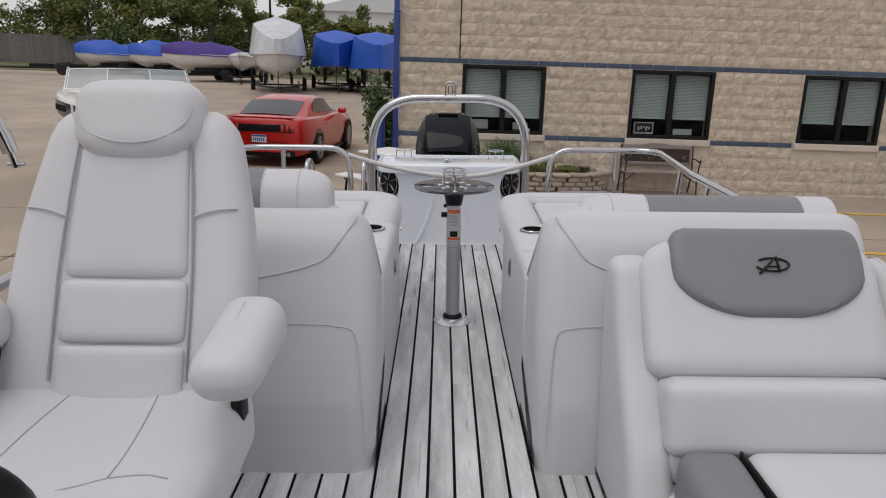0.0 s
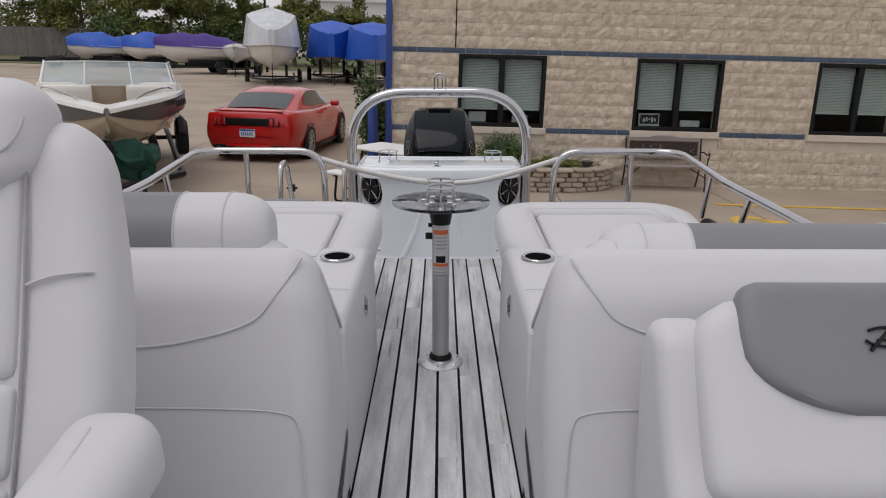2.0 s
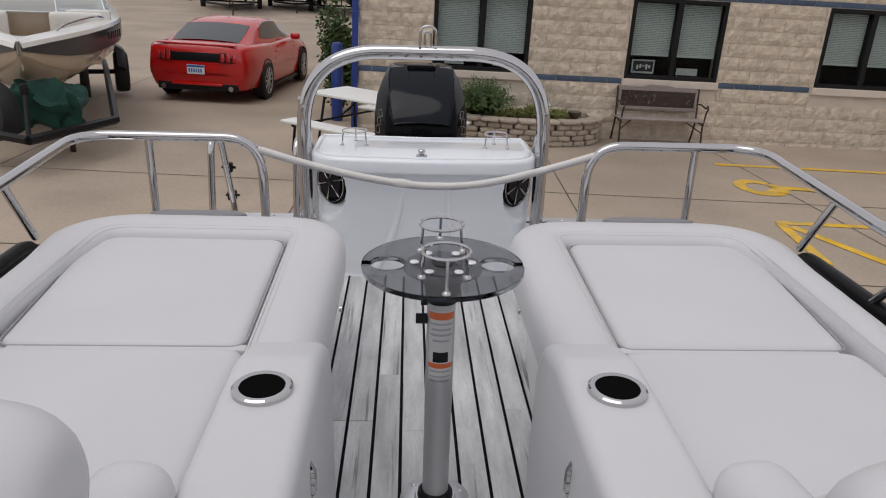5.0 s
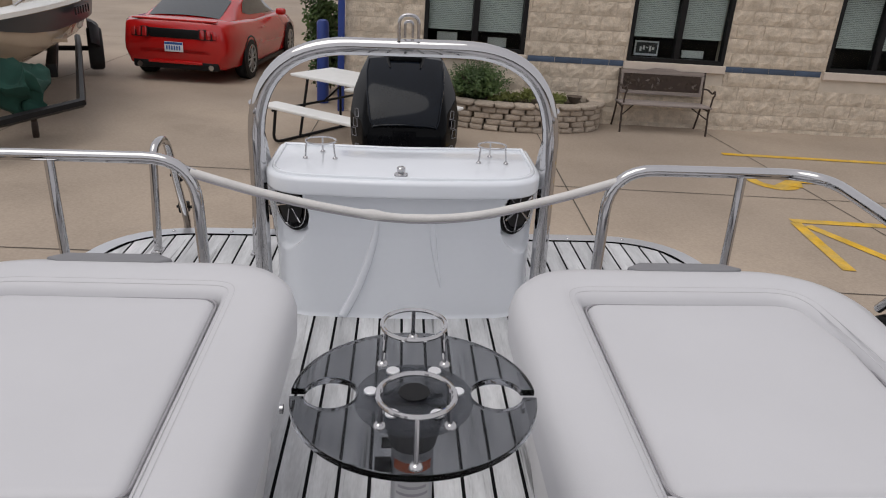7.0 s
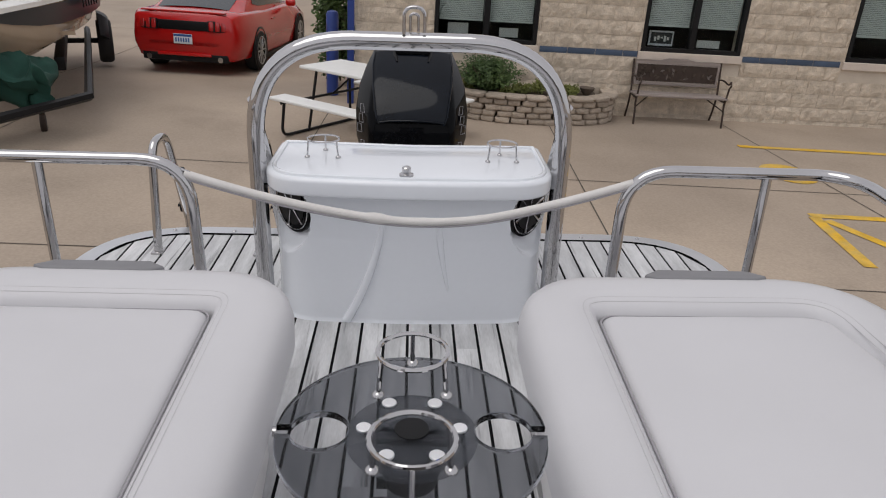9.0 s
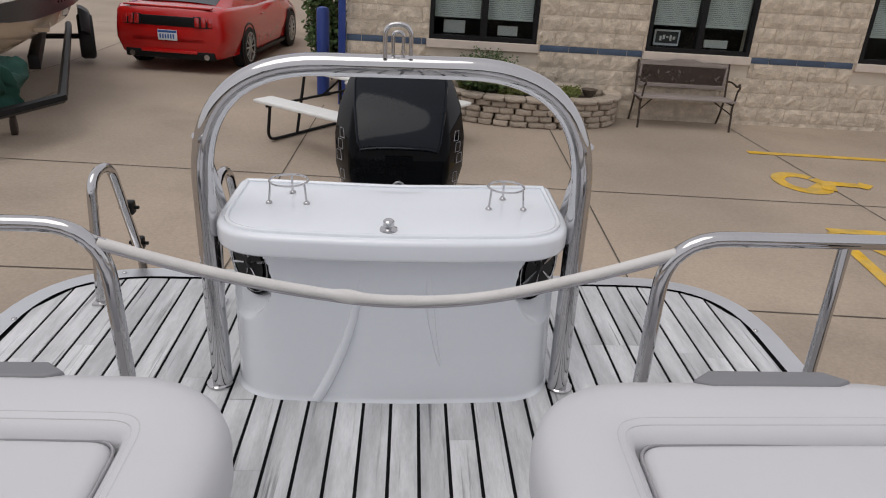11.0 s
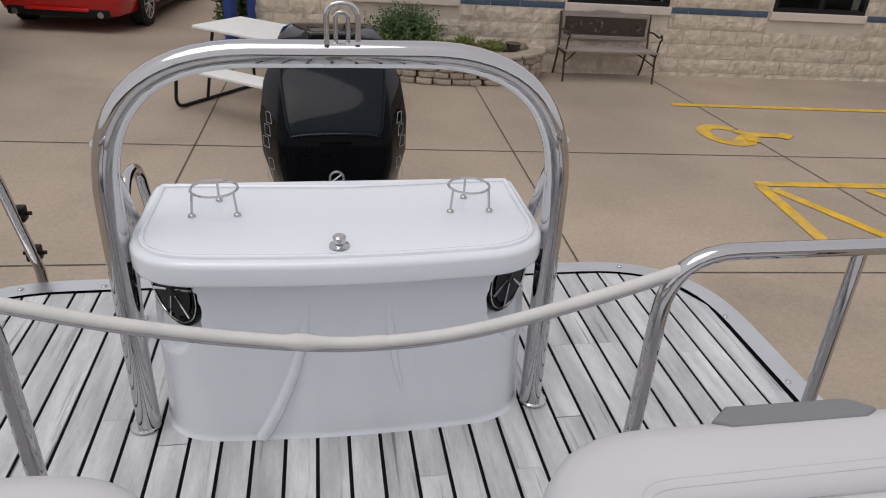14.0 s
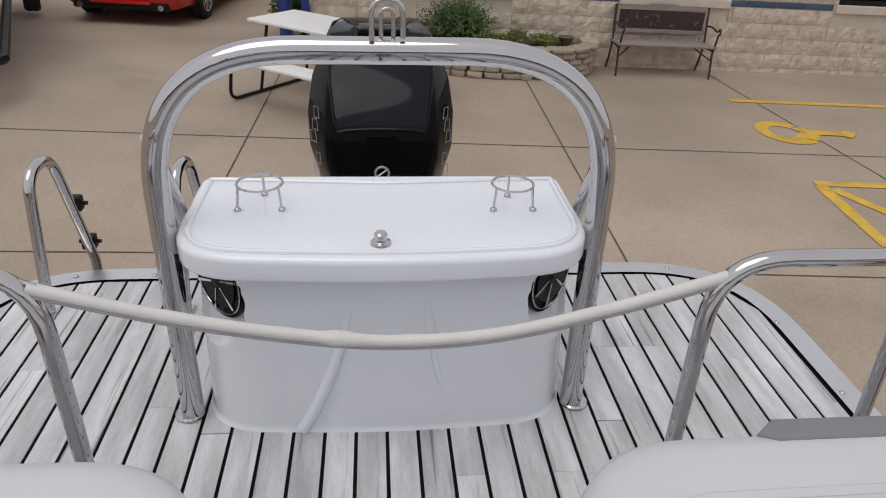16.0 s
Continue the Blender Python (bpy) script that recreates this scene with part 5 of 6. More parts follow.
# ---- things behind the office windows ----
for nm, x, y, z0, sx, sz, mat, lab, cat in (("framed_photo", 3.42, WY + 0.24, -0.02, 0.17, 0.20, PLATE_W, "framed boat photograph standing on the window sill", "picture"),
                                             ("paper_stack", 4.10, WY + 0.25, -0.02, 0.16, 0.10, LABEL_W, "leaning stack of white paper on the sill", "paper"),
                                             ("display_stand", 0.60, WY + 0.26, -0.02, 0.14, 0.16, LABEL_W, "white display stand behind the window", "stand"),
                                             ("display_stand", 1.30, WY + 0.26, -0.02, 0.13, 0.12, LABEL_W, "white display stand behind the window", "stand")):
    t = thing(nm, (x, y, WZ0 + 0.055), lab, cat)
    part("board", box(-sx, sx, -0.012, 0.012, 0.0, sz, 0.003), mat, t, smooth=False)
    part("foot", box(-sx * 0.5, sx * 0.5, -0.03, 0.06, -0.056, 0.0, 0.003), BLACK, t, smooth=False)
    if nm == "framed_photo":
        part("print", box(-sx + 0.02, sx - 0.02, -0.016, -0.013, 0.03, sz - 0.02, 0), HULL_DARK, t, "dark printed boat picture", smooth=False)
        for k in range(5):
            part("print_patch", box(-0.10 + 0.045 * k, -0.07 + 0.045 * k, -0.0185, -0.0165, 0.06 + 0.02 * (k % 3), 0.12 + 0.015 * (k % 2), 0), LABEL_W, t, smooth=False)
ledge = bmesh.new()
box(WX0 + 0.3, WX1 - 0.3, WY + 0.2, WY + 0.42, WZ0 - 0.04, WZ0 - 0.001, 0.004, ledge)
tagged(part("window_ledge", ledge, SILL, smooth=False), "inner window ledge along the office", "ledge", kind="structure")


# ---- red coupe ----
def make_car():
    t = thing("red_coupe", (-3.57, 9.55, -1.065), "glossy red two-door coupe parked on the lot", "car", rz=-6)
    st = ((0.0, .70, .78, .74, .33, .62, .90), (0.05, .77, .85, .81, .27, .64, .97), (0.20, .84, .915, .86, .24, .66, 1.005), (0.55, .89, .955, .89, .22, .66, 1.0), (1.1, .90, .968, .885, .22, .68, 0.985), (1.7, .895, .95, .865, .19, .62, 0.96),
          (2.4, .895, .935, .86, .18, .60, .95), (3.2, .90, .945, .86, .18, .60, .945), (3.8, .90, .958, .855, .20, .62, .92), (4.3, .87, .92, .80, .21, .57, .84), (4.62, .76, .82, .70, .24, .52, .75), (4.76, .60, .68, .58, .28, .50, .67))
    rings_ = []
    for y, wb, wm, ws, zb, zm, zs in st:
        half = [(wb * 0.9, zb), (wb, zb + 0.05), (wm, zm - 0.12), (wm * 1.0, zm), (wm * 0.985, zm + 0.10), (ws, zs - 0.045), (ws * 0.94, zs), (ws * 0.6, zs + 0.028), (0.0, zs + 0.038)]
        rings_.append([Vector((x, y, z)) for x, z in half] + [Vector((-x, y, z)) for x, z in half[-2::-1]])
    body = part("body", loft(rings_), RED, t)
    cab = ((0.42, .80, .62, .99, 1.005), (0.80, .82, .62, .99, 1.14), (1.25, .83, .60, .975, 1.295), (1.65, .83, .60, .965, 1.36), (2.15, .82, .60, .955, 1.375), (2.6, .81, .60, .95, 1.345), (3.0, .80, .61, .945, 1.20), (3.45, .79, .66, .945, .965))
    def cab_at(y):
        ys_ = [c[0] for c in cab]
        return [float(np.interp(y, ys_, [c[i] for c in cab])) for i in range(1, 5)]
    rings_ = []
    for y, wb, wt, zb, zt in cab:
        half = [(wb, zb - 0.02), (wb * 0.985, zb + 0.02), (wt + (wb - wt) * 0.30, zb + (zt - zb) * 0.72), (wt, zt - 0.03 * (zt - zb) / 0.4), (wt * 0.75, zt), (0, zt + 0.012)]
        rings_.append([Vector((x, y, z)) for x, z in half] + [Vector((-x, y, z)) for x, z in half[-2::-1]])
    part("cabin", loft(rings_), RED, t)
    rows = []
    for y in (0.50, 0.65, 0.80, 0.95, 1.10, 1.22):
        wb, wt, zb, zt = cab_at(y)
        w = wt * (1.0 - 0.02)
        rows.append([Vector((w * u, y - 0.012, zt + 0.018 + 0.012 * (1 - abs(u)) - 0.022 * u ** 4)) for u in [-1 + k / 4 for k in range(9)]])
    part("rear_window", loft(rows, caps=False, closed=False), DARKGLASS, t, "tinted rear window reflecting the sky")
    for s in (-1, 1):
        rows = []
        for y, f0, f1 in ((1.25, 0.30, 0.36), (1.5, 0.16, 0.72), (1.75, 0.14, 0.86), (1.95, 0.13, 0.88), (2.2, 0.12, 0.88), (2.6, 0.11, 0.86), (2.9, 0.11, 0.80), (3.2, 0.11, 0.40)):
            wb, wt, zb, zt = cab_at(y)
            def side(f):
                return Vector((s * (wb * 0.985 + (wt + (wb - wt) * 0.30 - wb * 0.985) * min(1, f / 0.72) + 0.012 - (max(0, f - 0.72) / 0.28) * (wb - wt) * 0.28), y, zb + 0.02 + (zt - zb - 0.02) * f))
            rows.append([side(f0 + (f1 - f0) * k / 3) for k in range(4)])
        part("side_window", loft(rows, caps=False, closed=False), DARKGLASS, t, "tinted side window")
        part("mirror", pillow(0.10, 0.06, 0.065, 0.05, pose(s * 0.99, 2.98, 1.0), 4), RED, t)
        part("side_skirt", box(s * 0.90 - 0.03, s * 0.90 + 0.03, 1.45, 3.4, 0.15, 0.22, 0.01), BLACK, t)
        part("door_handle", box(s * 0.935 - 0.012, s * 0.935 + 0.012, 1.82, 2.0, 0.79, 0.815, 0.006), RED, t)
        part("lamp_housing", pillow(0.165, 0.02, 0.085, 0.012, pose(s * 0.575, 0.010, 0.815, -8, 0, s * 8), 3), BLACK, t)
        for k, x in enumerate((0.475, 0.575, 0.675)):
            part("tail_lamp", pillow(0.040, 0.03, 0.075, 0.02, pose(s * x, -0.010 + 0.014 * k, 0.815, -8, 0, s * 10), 3), LAMP_RED, t, "red three-bar tail lamp")
        part("exhaust_tip", tube([(s * 0.60, -0.02, 0.295), (s * 0.60, 0.15, 0.295)], 0.045, 14), STEEL, t)
        for y in (1.02, 3.74):
            w = part("wheel", lathe([(0.20, -0.11), (0.315, -0.115), (0.342, -0.08), (0.345, 0.0), (0.342, 0.08), (0.315, 0.115), (0.245, 0.12), (0.235, 0.09)], (s * 0.865, y, 0.345), 36, (s, 0, 0)), TYRE, t, "black tyre")
            part("rim", ring((s * 0.975, y, 0.345), 0.235, 0.012, 32, 6, (1, 0, 0)), ALU_DULL, w)
            part("rim_dish", disc((s * 0.93, y, 0.345), 0.232, 0.012, 28, (s, 0, 0)), BLACK, w)
            for k in range(10):
                a = math.pi * k / 5
                part("spoke", tube([(s * 0.975, y, 0.345), (s * 0.972, y + 0.23 * math.cos(a), 0.345 + 0.23 * math.sin(a))], 0.014, 5), ALU_DULL, w)
            part("wheel_arch", ring((s * 0.955, y, 0.36), 0.365, 0.018, 36, 6, (1, 0, 0)), BLACK, t)
    part("panel_black", box(-0.41, 0.41, -0.012, 0.05, 0.735, 0.885, 0.012), BLACK, t, "black panel between the tail lamps")
    part("spoiler", pillow(0.70, 0.05, 0.016, 0.013, pose(0, 0.085, 1.022, 5, 0, 0), 8), RED, t)
    part("bumper", pillow(0.80, 0.12, 0.15, 0.11, pose(0, 0.12, 0.53), 10), RED, t)
    part("diffuser", box(-0.72, 0.72, -0.005, 0.25, 0.24, 0.385, 0.03), BLACK, t)
    part("diffuser_lip", box(-0.45, 0.45, -0.035, 0.1, 0.33, 0.38, 0.015), RED, t)
    pl = part("licence_plate", box(-0.155, 0.155, -0.047, -0.035, 0.525, 0.68, 0.004), PLATE_W, t, "white and blue licence plate")
    part("plate_band", box(-0.15, 0.15, -0.0495, -0.048, 0.64, 0.676, 0), PLATE_B, pl, smooth=False)
    for k in range(6):
        part("plate_mark", box(-0.125 + 0.042 * k, -0.10 + 0.042 * k, -0.0495, -0.048, 0.555, 0.62, 0), PLATE_B, pl, smooth=False)
    t.matrix_basis = t.matrix_basis @ Matrix.Diagonal((0.95, 0.95, 0.96, 1))
    return t


make_car()


# ---- boats on trailers ----
def hull_rings(L, B, zk, zs, stations=12, bow_rise=0.1, fine=1.0):
    out = []
    for k in range(stations + 1):
        u = k / stations
        hb = B / 2 * (1 - (1 - min(1, u / 0.55)) ** (1.9 * fine)) if u < 0.55 else B / 2 * (1 - 0.04 * (u - 0.55))
        hb = max(hb, 0.02)
        keel = zk + (zs - zk) * 0.75 * max(0, 1 - u / 0.22) ** 1.6
        sheer = zs + bow_rise * (1 - u) ** 2
        out.append((u * L, hb, keel, sheer))
    return out


def build_hull(t, L, B, zk, zs, mat, stripe=None, bow_rise=0.1, fine=1.0):
    rows = []
    data = hull_rings(L, B, zk, zs, 14, bow_rise, fine)
    for y, hb, k, s in data:
        half = [(0.0, k), (hb * 0.55, k + (s - k) * 0.22), (hb * 0.86, k + (s - k) * 0.42), (hb * 0.94, k + (s - k) * 0.66), (hb, s - (s - k) * 0.16), (hb, s)]
        rows.append([Vector((-x, y, z)) for x, z in half[::-1]] + [Vector((x, y, z)) for x, z in half[1:]])
    b_ = loft(rows, caps=False, closed=False)
    vs_ = list(b_.verts)
    n_ = len(rows[0])
    b_.faces.new(vs_[-n_:])
    part("hull", b_, mat, t)
    if stripe:
        for sgn in (-1, 1):
            band = []
            for y, hb, k, s in data:
                band.append([Vector((sgn * (hb * f + 0.012), y - (0.012 if y < 0.01 else 0), z)) for f, z in ((0.985, s - (s - k) * 0.34), (1.0, s - (s - k) * 0.2), (1.0, s - (s - k) * 0.03))])
            part("hull_stripe", loft(band, caps=False, closed=False), stripe, t, "dark band below the gunwale")
    return data


def trailer(t, L, B, zk, axle, wheel_r=0.33, tongue=1.3, mat=None, jack=None):
    m = mat or BLACK
    for s in (-1, 1):
        part("trailer_rail", tube([(0, -tongue, 0.42), (s * 0.5 * B * 0.75, 0.5, 0.42), (s * 0.5 * B * 0.8, axle, 0.42), (s * 0.5 * B * 0.8, L * 0.95, 0.42)], 0.05, 6), m, t)
        part("bunk", box(s * B * 0.25 - 0.06, s * B * 0.25 + 0.06, L * 0.3, L * 0.95, 0.45, zk + 0.16, 0.01), m, t)
        for k in (0,):
            w = part("tyre", lathe([(0.17, -0.10), (wheel_r - 0.03, -0.11), (wheel_r, -0.07), (wheel_r, 0.07), (wheel_r - 0.03, 0.11), (0.17, 0.10)], (s * (B / 2 + 0.02), axle, wheel_r), 28, (1, 0, 0)), TYRE, t)
            part("rim", disc((s * (B / 2 + 0.08), axle, wheel_r), 0.18, 0.03, 20, (s, 0, 0)), ALU_DULL, w)
        part("mudguard", tube([(s * (B / 2 + 0.02), axle - 0.42, 0.45), (s * (B / 2 + 0.02), axle - 0.25, wheel_r * 2 + 0.05), (s * (B / 2 + 0.02), axle + 0.25, wheel_r * 2 + 0.05), (s * (B / 2 + 0.02), axle + 0.42, 0.45)], 0.10, 6, squash=0.25), m, t)
    part("axle_bar", tube([(-B / 2, axle, wheel_r), (B / 2, axle, wheel_r)], 0.04, 8), m, t)
    part("winch_post", tube([(0, -0.35, 0.42), (0, -0.08, zk + 0.36)], 0.025, 8), m, t)
    jx, jy = jack or (0.12, -tongue + 0.25)
    jk = part("jack", tube([(jx, jy, 0.12), (jx, jy, 0.60)], 0.03, 8), IRON, t)
    part("jack_wheel", disc((jx - 0.03, jy, 0.10), 0.10, 0.06, 16, (1, 0, 0), 0.01), IRON, jk)


def bowrider():
    t = thing("bowrider_boat", (-4.02, 4.85, -1.0), "tan and white open bowrider boat on a trailer", "boat", rz=23)
    L, B = 6.3, 2.25
    data = build_hull(t, L, B, 0.58, 1.36, HULL_TAN, HULL_DARK, -0.08, 0.92)
    for s in (-1, 1):
        cap = []
        for y, hb, k, z in data:
            w = min(0.24, hb * 0.9)
            cap.append([Vector((s * (hb + 0.02), y - (0.03 if y < 0.01 else 0), z - 0.01)), Vector((s * (hb + 0.005), y, z + 0.035)), Vector((s * (hb - w * 0.5), y, z + 0.06)), Vector((s * (hb - w), y, z + 0.05)), Vector((s * (hb - w), y, z - 0.25))])
        part("gunwale", loft(cap, caps=False, closed=False), HULL_WHITE, t, "white gunwale deck")
        part("bow_rail", tube(spline([(s * 0.34, 0.75, 1.38), (s * 0.47, 0.95, 1.45), (s * 0.74, 1.65, 1.48), (s * 0.86, 2.1, 1.44)], 5), 0.014, 8), STEEL, t)
        part("bow_seat", pillow(0.17, 0.42, 0.12, 0.06, pose(s * 0.40, 1.95, 1.10, 0, 0, s * -14), 5), HULL_TAN, t, "tan vinyl bow seat")
        part("bow_seat_back", pillow(0.32, 0.07, 0.20, 0.05, pose(s * 0.55, 2.40, 1.28), 5), HULL_WHITE, t)
        for k in range(6):
            part("hull_number", box(s * (0.90 + 0.03 * k) - 0.004, s * (0.90 + 0.03 * k) + 0.012, 1.75 + 0.10 * k, 1.81 + 0.10 * k, 1.20, 1.29, 0), BLACK, t, smooth=False)
    part("foredeck", slab([(s_ * hb * 0.93, y + 0.03) for s_, y, hb in [(1, d[0], d[1]) for d in data[:3]] + [(0.45, data[2][0] - 0.2, data[2][1]), (-0.45, data[2][0] - 0.2, data[2][1])] + [(-1, d[0], d[1]) for d in data[2::-1]]], 1.18, 1.325, 0.005, 0.01), HULL_WHITE, t)
    part("cockpit_floor", box(-0.78, 0.78, 1.5, 6.1, 0.92, 0.96, 0), HULL_TAN, t, smooth=False)
    part("console_front", box(-0.98, -0.28, 2.55, 2.9, 0.96, 1.50, 0.05), HULL_WHITE, t)
    part("console_front", box(0.28, 0.98, 2.55, 2.9, 0.96, 1.50, 0.05), HULL_WHITE, t)
    part("walkway_door", box(-0.28, 0.28, 2.7, 2.76, 0.96, 1.44, 0.02), HULL_TAN, t)
    fr = [(-1.0, 3.4, 1.44), (-0.92, 2.65, 1.44), (-0.33, 2.52, 1.46), (0.33, 2.52, 1.46), (0.92, 2.65, 1.44), (1.0, 3.4, 1.44)]
    up_ = [(x * 0.93, y + 0.26, z + 0.34) for x, y, z in fr]
    ws = part("windscreen_frame", tube(fr, 0.013, 6), ALU_DULL, t)
    part("top_bar", tube(up_, 0.013, 6), ALU_DULL, ws)
    for p, q in zip(fr, up_):
        part("mullion", tube([p, q], 0.012, 6), ALU_DULL, ws)
    for k in range(5):
        g_ = bmesh.new()
        g_.faces.new([g_.verts.new(v) for v in (fr[k], fr[k + 1], up_[k + 1], up_[k])])
        bmesh.ops.solidify(g_, geom=g_.faces[:], thickness=0.006)
        part("windscreen_pane", g_, PLEXI, ws, smooth=False)
    trailer(t, L, B, 0.45, 5.2, 0.34, 0.45, jack=(0.36, 0.70))
    part("bow_stop", box(-0.04, 0.04, -0.10, 0.02, 0.80, 0.92, 0.02), BLACK, t)
    ax_ = Vector((-0.80, -0.60, 0))
    sw = part("spare_tyre", lathe([(0.19, -0.09), (0.28, -0.10), (0.31, -0.06), (0.31, 0.06), (0.28, 0.10), (0.19, 0.09)], (-0.31, 0.20, 0.605), 32, ax_), TYRE, t, "black spare tyre with white rim")
    for d_ in (1, -1):
        part("rim", lathe([(0.20, 0.085 * d_), (0.19, 0.05 * d_), (0.07, 0.04 * d_), (0.06, 0.06 * d_), (0, 0.06 * d_)], (-0.31, 0.20, 0.605), 28, ax_), LABEL_W, sw)
    part("spare_bracket", tube([(-0.31, 0.20, 0.605), (-0.40, 0.12, 0.55), (-0.47, 0.10, 0.42)], 0.025, 8), IRON, t)
    return t


bowrider()
cv = thing("green_tarp", (-4.02, 5.22, -0.985 + 0.42), "crumpled dark green canvas draped over the trailer winch", "tarp", rz=23)
rnd = random.Random(4)


def crumple(p):
    q = p + Vector((0.13 * noise.noise(p * 6), 0.15 * noise.noise(p * 5 + Vector((9, 0, 0))), 0.16 * noise.noise(p * 5 + Vector((0, 7, 0))) + 0.04 * noise.noise(p * 17)))
    q.z -= 0.25 * max(0.0, p.x) ** 1.2 * (0.4 + (p.z < 0))
    if p.z < 0:
        q.x *= 1.0 + 0.25 * noise.noise(p * 4)
        q.z -= 0.05 * abs(noise.noise(p * 9))
    return q


part("canvas", pillow(0.36, 0.24, 0.20, 0.12, pose(0, 0, 0.20), 22, shape=crumple), CANVAS_GREEN, cv)


def covered_boat(name, at, rz, L, B, zk, zs, peak, cover, hullmat, label, seed, skirt=0.0, axle=0.62, boxy=1.7, fine=1.0):
    t = thing(name, at, label, "boat", "stored boats", rz=rz)
    data = build_hull(t, L, B, zk, zs, hullmat, None, 0.15, fine)
    rnd_ = random.Random(seed)
    rows = []
    for i, (y, hb, k, z) in enumerate(data):
        u = y / L
        hump = math.sin(math.pi * min(1, 0.12 + 0.95 * u)) ** 0.7 if boxy < 2 else min(1.0, 0.25 + 2.2 * u)
        top = z + (peak - zs) * max(0.05, hump) * (1 + (0.12 if boxy < 2 else 0.03) * rnd_.uniform(-1, 1))
        prof = []
        for j in range(-6, 7):
            v = j / 6
            x = v * (hb + (0.05 if boxy < 2 else 0.14))
            zz = top + (z - top) * (abs(v) ** 1.7 if boxy < 2 else 0.22 * abs(v) + 0.10 * abs(v) ** 4) if abs(j) < 6 else z - 0.10 - skirt
            prof.append(Vector((x, y - (0.06 if i == 0 else 0), zz + 0.035 * noise.noise(Vector((x * 2, y * 2, seed))))))
        rows.append(prof)
    b_ = loft(rows, caps=False, closed=False)
    vs_ = list(b_.verts)
    b_.faces.new(vs_[-13:])
    b_.faces.new(vs_[:13])
    part("cover", b_, cover, t)
    trailer(t, L, B, zk, L * axle, 0.33, 1.2)
    return t


def gz(x, y):
    return ground_z(y)


covered_boat("covered_boat", (-24.4, 45.0, ground_z(45)), -55, 4.5, 2.3, 0.55, 1.30, 2.15, TARP_BLUE, HULL_WHITE, "speedboat under a blue tarpaulin on a trailer", 1)
covered_boat("covered_boat", (-20.9, 45.2, ground_z(45.2)), -55, 4.5, 2.3, 0.55, 1.30, 2.2, TARP_BLUE, HULL_WHITE, "speedboat under a blue tarpaulin on a trailer", 2)
covered_boat("covered_boat", (-16.6, 39.5, ground_z(39.5)), -62, 5.6, 2.4, 0.65, 1.55, 2.3, TARP_PURPLE, HULL_WHITE, "white speedboat under a purple canvas cover", 3)
covered_boat("covered_boat", (-11.8, 38.6, ground_z(38.6)), 10, 5.0, 1.9, 0.7, 1.55, 1.75, HULL_WHITE, HULL_WHITE, "small white open boat on a trailer", 4)
covered_boat("shrink_wrapped_boat", (-7.75, 30.2, ground_z(30.2)), 12, 7.0, 2.6, 0.75, 2.1, 3.55, TARP_SILVER, HULL_WHITE, "cabin boat in clear silvery shrink wrap on a trailer", 5, 0.25, 0.62, 3.2, 1.5)
covered_boat("shrink_wrapped_boat", (-5.5, 33.5, ground_z(33.5)), 8, 6.5, 2.5, 1.0, 2.1, 3.1, TARP_BLUE, HULL_WHITE, "boat in blue shrink wrap on a tall stand trailer", 6, 0.8, 0.62, 2.6, 1.6)
covered_boat("shrink_wrapped_boat", (-3.1, 31.2, ground_z(31.2)), 8, 6.5, 2.5, 1.0, 2.1, 3.05, TARP_BLUE, HULL_WHITE, "boat in blue shrink wrap on a tall stand trailer", 7, 0.8, 0.62, 2.6, 1.6)
tr = thing("empty_trailer", (-27.5, 42.0, ground_z(42)), "empty black boat trailer parked on the lot", "trailer", rz=-70)
trailer(tr, 5.0, 2.0, 0.5, 3.4, 0.33, 1.2)

# ---- boundary: grass, fence, trees, far buildings ----
b = bmesh.new()
gx = [b.verts.new((x, y, ground_z(y) + 0.03)) for x, y in ((-120, 47), (-26, 47), (-22, 52), (-12, 47), (0, 44), (40, 44), (40, 72), (-120, 72))]
b.faces.new(gx)
tagged(part("grass_verge", b, GRASS), "patchy spring grass verge along the boundary", "grass", kind="structure")
fence_ = thing("board_fence", (-33, 58, ground_z(58)), "weathered grey board fence at the lot boundary", "fence", rz=8)
for k in range(56):
    x = -6.0 + k * 0.2
    part("board", box(x, x + 0.185, -0.012, 0.012, 0.0, 2.35 + 0.03 * math.sin(k * 1.7), 0), FENCE, fence_, smooth=False)
for z in (0.5, 1.7):
    part("fence_rail", box(-6.0, 5.2, 0.012, 0.06, z, z + 0.09, 0), FENCE, fence_, smooth=False)


